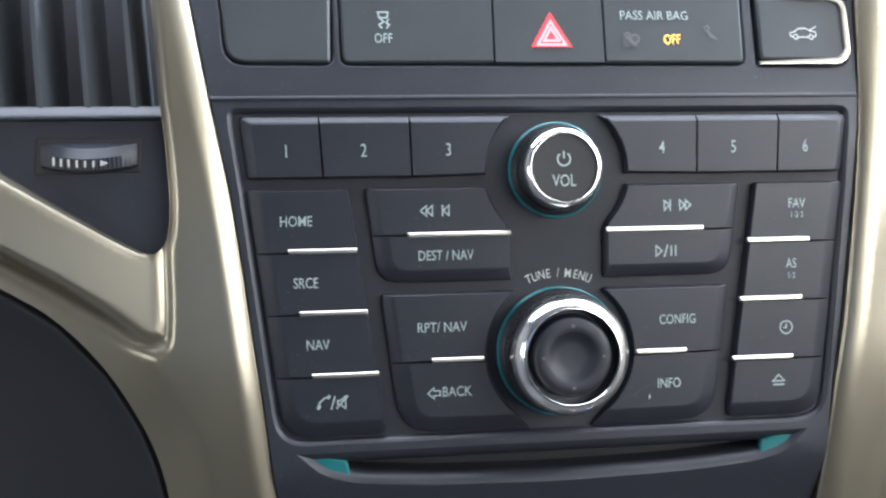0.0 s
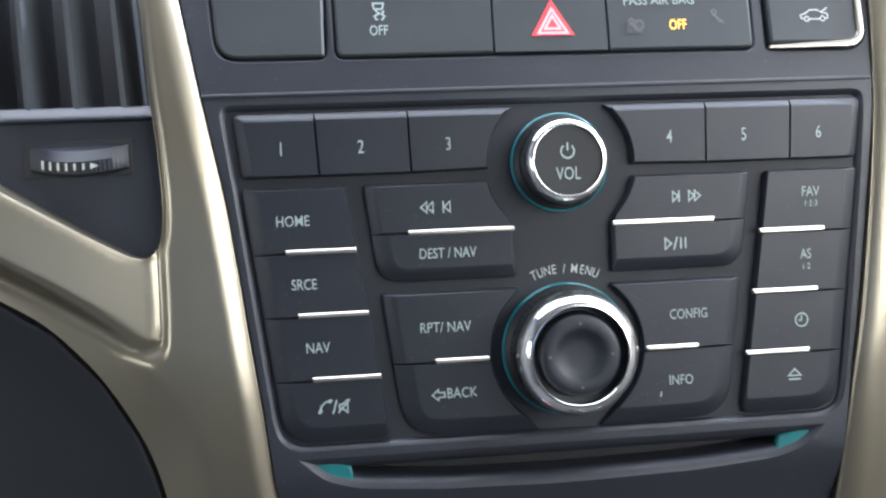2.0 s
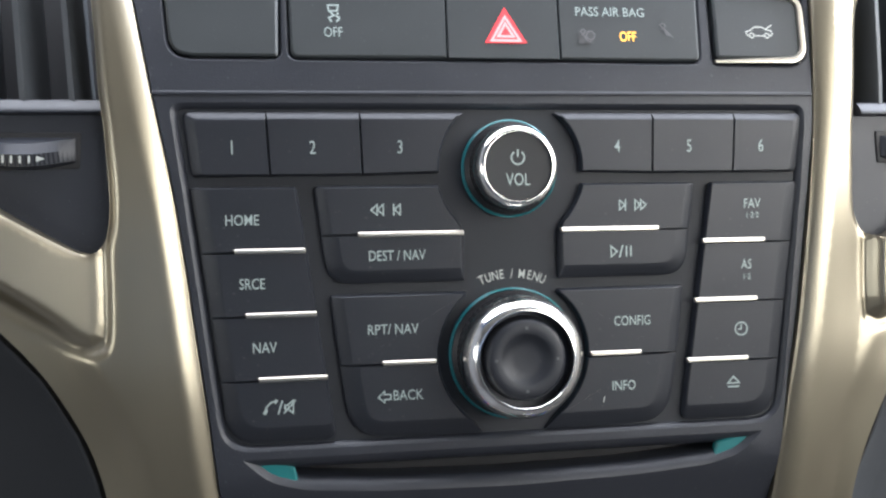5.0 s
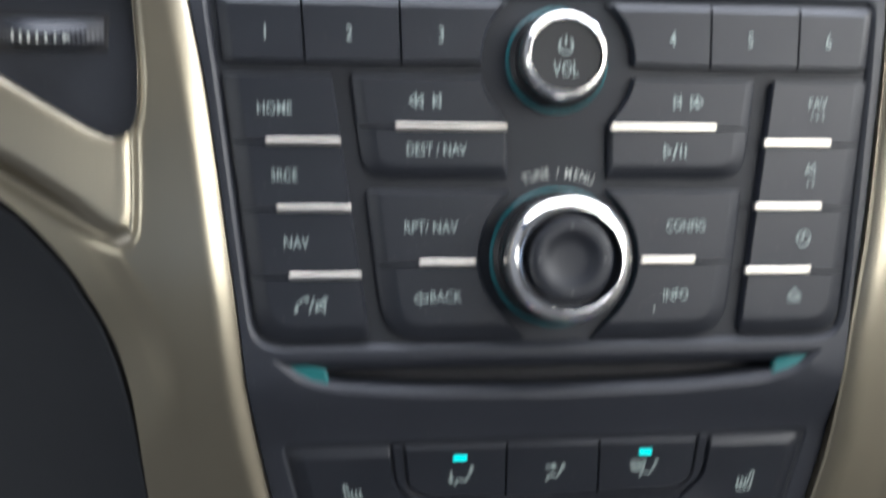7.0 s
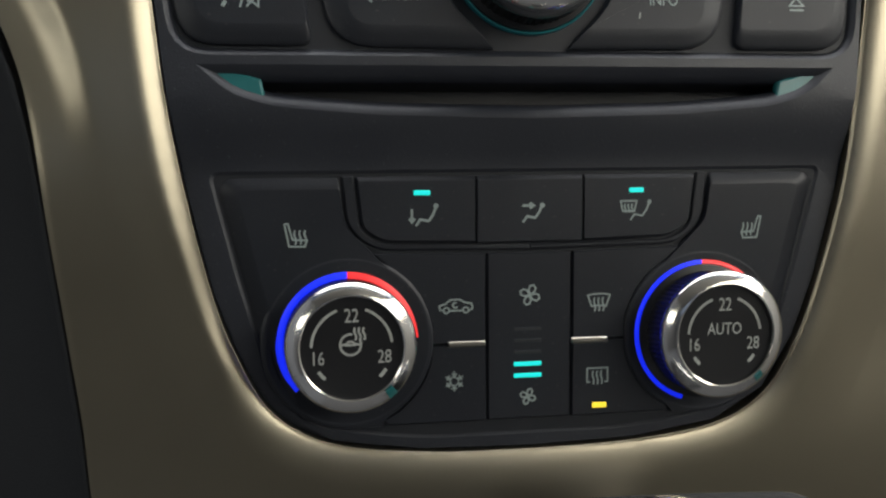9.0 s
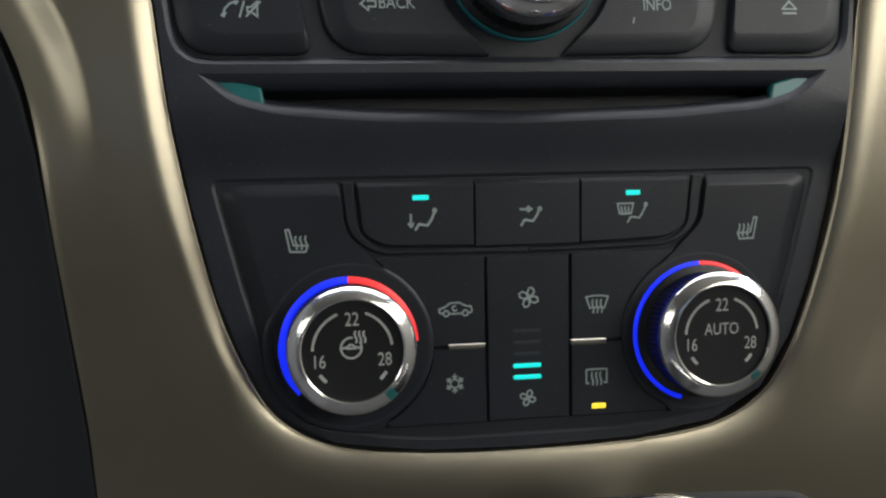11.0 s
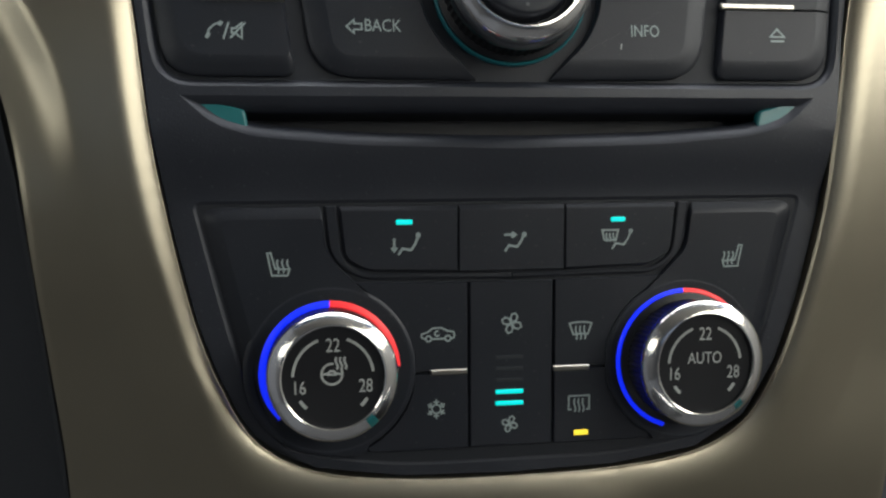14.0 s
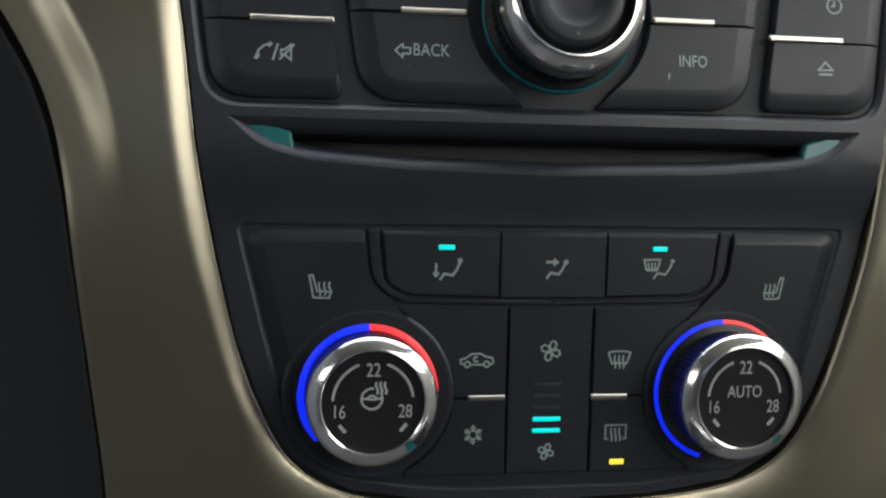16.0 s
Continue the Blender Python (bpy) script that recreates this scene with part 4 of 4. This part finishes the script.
trim(-1, INNER_L, "satin champagne-silver console trim with a bright bevelled edge", 1.0, 0.0, 2.3, 4.2)
trim(1, INNER_R, "satin champagne-silver console trim with a warm lit outer flank", 0.35, 0.26, 1.3, 3.2)


# ---- air vents beside the trims ----
def vent(s):
    ob = thing("air_vent", s * 145, 105, "dark plastic air vent with upright slats and a ribbed thumbwheel", "air vent", group="vents beside the console")

    def q(pts):
        return pts if s < 0 else mirror(full(pts))[0]
    pad("lower_panel", q([(-190, 100.5, 0.5), (-190, 58, 0.5), (-108, 58, 0.5), (-110, 100.5, 0.5)]), FASCIA, ob, w0=-20, w1=-3.5, bevel=0.8, rise=0.8)
    pad("sill", q([(-190, 104.0, 0.3), (-190, 99.6, 0.3), (-113.8, 99.8, 0.3), (-114.2, 104.0, 0.3)]), FASCIA, ob, w0=-20, w1=-0.8, bevel=0.5, edges={3: 3.2} if s < 0 else {3: 3.2}, rise=2.6)
    # added sheet behind the slats; its black stands for the shaded depth
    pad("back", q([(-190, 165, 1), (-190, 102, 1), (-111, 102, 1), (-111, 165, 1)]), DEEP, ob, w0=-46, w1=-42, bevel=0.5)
    for k in range(6):
        u = -123.0 - 12.9 * k
        sl = [(-0.4, -1.6), (1.2, -1.0), (1.9, -3.0), (2.6, -14), (1.6, -34), (-0.4, -22), (-0.9, -5)]
        verts, faces = [], []
        for v in (102.4, 112, 125, 140, 165):
            lean = (v - 102) * -0.09
            verts += [P((u + a + lean) * (1 if s < 0 else -1), v, w - 1.5 - (v - 102) * 0.03) for a, w in sl]
        m = len(sl)
        for i in range(4):
            faces += [(i * m + j, i * m + (j + 1) % m, (i + 1) * m + (j + 1) % m, (i + 1) * m + j) for j in range(m)]
        faces += [tuple(range(m)), tuple(4 * m + j for j in range(m))]
        place("slat", verts, faces, VANE, ob)
    # thumbwheel standing in its slot
    pad("slot", q([(-149.5, 95.0, 0.6), (-150.5, 84.6, 0.6), (-121.2, 85.0, 0.6), (-120.6, 95.0, 0.6)]), DEEP, ob, w0=-6, w1=-3.2, bevel=0.3, rise=0.2)
    verts, faces, n, m = [], [], 48, 5
    for i in range(n + 1):
        x = i / n
        u = (-148.5 + 26.5 * x) * (1 if s < 0 else -1)
        bulge = math.sin(math.pi * x)
        rib = 0.22 if i % 2 else 0.0
        for v, w in ((94.2, -4.5), (93.4 - 1.9 * bulge, -3.2 + 4.4 * bulge), (90.4 - 1.9 * bulge, -2.8 + 5.6 * bulge + rib), (87.2 - 1.9 * bulge, -3.0 + 4.4 * bulge + rib), (85.8 - 1.2 * bulge, -4.5)):
            verts.append(P(u, v, w))
    faces = [(i * m + j, i * m + j + 1, (i + 1) * m + j + 1, (i + 1) * m + j) for i in range(n) for j in range(m - 1)]
    wheel = place("thumbwheel", verts, faces, FASCIA, ob, smooth=30)
    for k in range(7):
        x = 0.16 + 0.085 * k
        u = (-148.5 + 26.5 * x) * (1 if s < 0 else -1)
        bulge = math.sin(math.pi * x)
        h = 2.4 - 0.12 * k
        v = 88.9 - 1.75 * bulge
        w = -2.9 + 5.0 * bulge + 0.7
        mk = [(u - 0.3, v + h / 2), (u - 0.3, v - h / 2), (u + 0.3, v - h / 2), (u + 0.3, v + h / 2)]
        if k == 6:
            mk = [(u - 0.6, v + 0.9), (u - 0.6, v - 0.9), (u + 1.7, v), (u + 1.7, v + 0.01)]
        lift("white_mark", mk, [(0, 1, 2, 3)], PALE, wheel, w)


vent(-1)
vent(1)


# ---- dark dash sides and the lower console ----
def flank(s):
    ob = thing("dash_side", s * 150, -30, "dark textured dash lining beside the console", "dashboard", kind="structure")
    edge = [(u + 0.4 + (2.2 * ease(10, -20, v) if s > 0 else 0.0), v - 0.3) for u, v in LINING_EDGE[:12]]
    sec = [(0.0, -6.0), (1.4, -5.4), (1.9, -3.6), (2.4, -3.1), (3.0, -3.3), (4.2, -4.6), (8, -9), (30, -26), (90, -60), (200, -80)]
    verts, faces, m = [], [], len(sec)
    for i, (u, v) in enumerate(edge):
        a, b = np.array(edge[max(0, i - 1)]), np.array(edge[min(len(edge) - 1, i + 1)])
        t = (b - a) / np.linalg.norm(b - a)
        nn = np.array((t[1], -t[0]))
        if nn[0] > 0:
            nn = -nn
        for d, w in sec:
            x, y = u + nn[0] * d, v + nn[1] * d
            if d > 20:
                x, y = u - d * 0.9, v - d * 0.35
            verts.append(P(x * -s, y, w))
    faces = [(i * m + j, i * m + j + 1, (i + 1) * m + j + 1, (i + 1) * m + j) for i in range(len(edge) - 1) for j in range(m - 1)]
    place("lining", verts, faces, DASH, ob, smooth=60)


flank(-1)
flank(1)

lever = thing("gear_lever", 38, -120, "dark gear lever with a polished chrome cap ring", "gear lever")
lathe("knob_body", 19, -123.5, [(12, -2), (13, 14), (19, 26), (24, 34), (25.2, 37)], LEATHER, lever, seg=48)
lathe("chrome_ring", 19, -123.5, [(25.2, 36.0), (26.0, 37.2), (25.8, 38.6), (24.8, 39.4), (23.6, 39.2), (23.2, 38.2)], CHROME, lever, seg=72)
lathe("cap", 19, -123.5, [(23.4, 38.2), (14, 39.5), (0.2, 40.2)], CAP, lever, closed=True, seg=48)
pad("surround", [(-46, -111.6, 10), (-70, -150, 4), (94, -150, 4), (78, -107.8, 10), (32, -105.0, 30), (-20, -105.6, 20)], DASH, lever, w0=0, w1=5.4, rise=0.8, bevel=1.6, label="dark textured surround of the lever")

# ---- cabin shell, out of view: plain lining and openings added to shape light and reflections ----


def box(name, x0, x1, y0, y1, z0, z1, mat, label, kind="structure", category="car interior"):
    v = [(x, y, z) for x in (x0, x1) for y in (y0, y1) for z in (z0, z1)]
    f = [(0, 1, 3, 2), (4, 6, 7, 5), (0, 4, 5, 1), (2, 3, 7, 6), (0, 2, 6, 4), (1, 5, 7, 3)]
    me = bpy.data.meshes.new(name)
    c = Vector(((x0 + x1) / 2, (y0 + y1) / 2, (z0 + z1) / 2))
    me.from_pydata([Vector(q) - c for q in v], [], f)
    bm = bmesh.new()
    bm.from_mesh(me)
    bmesh.ops.recalc_face_normals(bm, faces=bm.faces)
    bmesh.ops.bevel(bm, geom=bm.edges[:], offset=0.006, segments=2, affect='EDGES')
    bm.to_mesh(me)
    bm.free()
    me.materials.append(mat)
    ob = new(name, me)
    ob.location = c
    return tagged(ob, label, category, kind=kind)


box("floor", -0.78, 0.78, -1.9, 0.75, 0.10, 0.16, LINING, "dark grey cabin floor carpet")
box("ceiling", -0.80, 0.80, -1.9, -0.20, 1.42, 1.46, CEILING_BOUNCE, "unseen grey ceiling, paler than the lining to brighten the chrome")
box("wall_passenger_side", 0.74, 0.80, -1.9, 0.75, 0.16, 0.96, WALL_BOUNCE, "unseen side wall, pale to bounce light onto the right trim")
box("pillar_passenger_side", 0.74, 0.80, -1.12, -0.98, 0.96, 1.42, LINING, "grey pillar lining between side windows")
box("wall_driver_side", -0.80, -0.74, -1.9, 0.75, 0.16, 0.86, LINING, "dark grey door lining below the driver's window")
# unseen panels added round the driver's lamp to keep blue sky off the chrome
box("wall_driver_front", -0.80, -0.74, -0.32, 0.75, 0.86, 1.42, LINING, "unseen dark grey panel blocking sky ahead of the driver's opening")
box("wall_driver_rear", -0.80, -0.74, -1.9, -0.84, 0.86, 1.42, LINING, "unseen dark grey panel blocking sky behind the driver's opening")
box("wall_driver_header", -0.80, -0.74, -0.84, -0.32, 1.10, 1.42, LINING, "unseen dark grey panel blocking sky above the driver's opening")
box("wall_rear", -0.78, 0.78, -1.96, -1.9, 0.10, 1.24, LINING, "unseen dark grey wall, raised to narrow the rear opening")
box("dash_top", -0.74, 0.74, 0.13, 0.75, 0.885, 0.915, DASH, "dark dash top below the windscreen", category="dashboard")
box("wall_front", -0.74, 0.74, 0.20, 0.26, 0.16, 0.885, DASH, "dark lining behind the console", category="dashboard")
ground = box("ground", -40, 40, -40, 40, -0.25, -0.2, material("grey_asphalt", (0.06, 0.06, 0.06), 0.9, grain=0.3, grain_size=60, vary_size=2), "grey asphalt ground outside the car", category="ground")
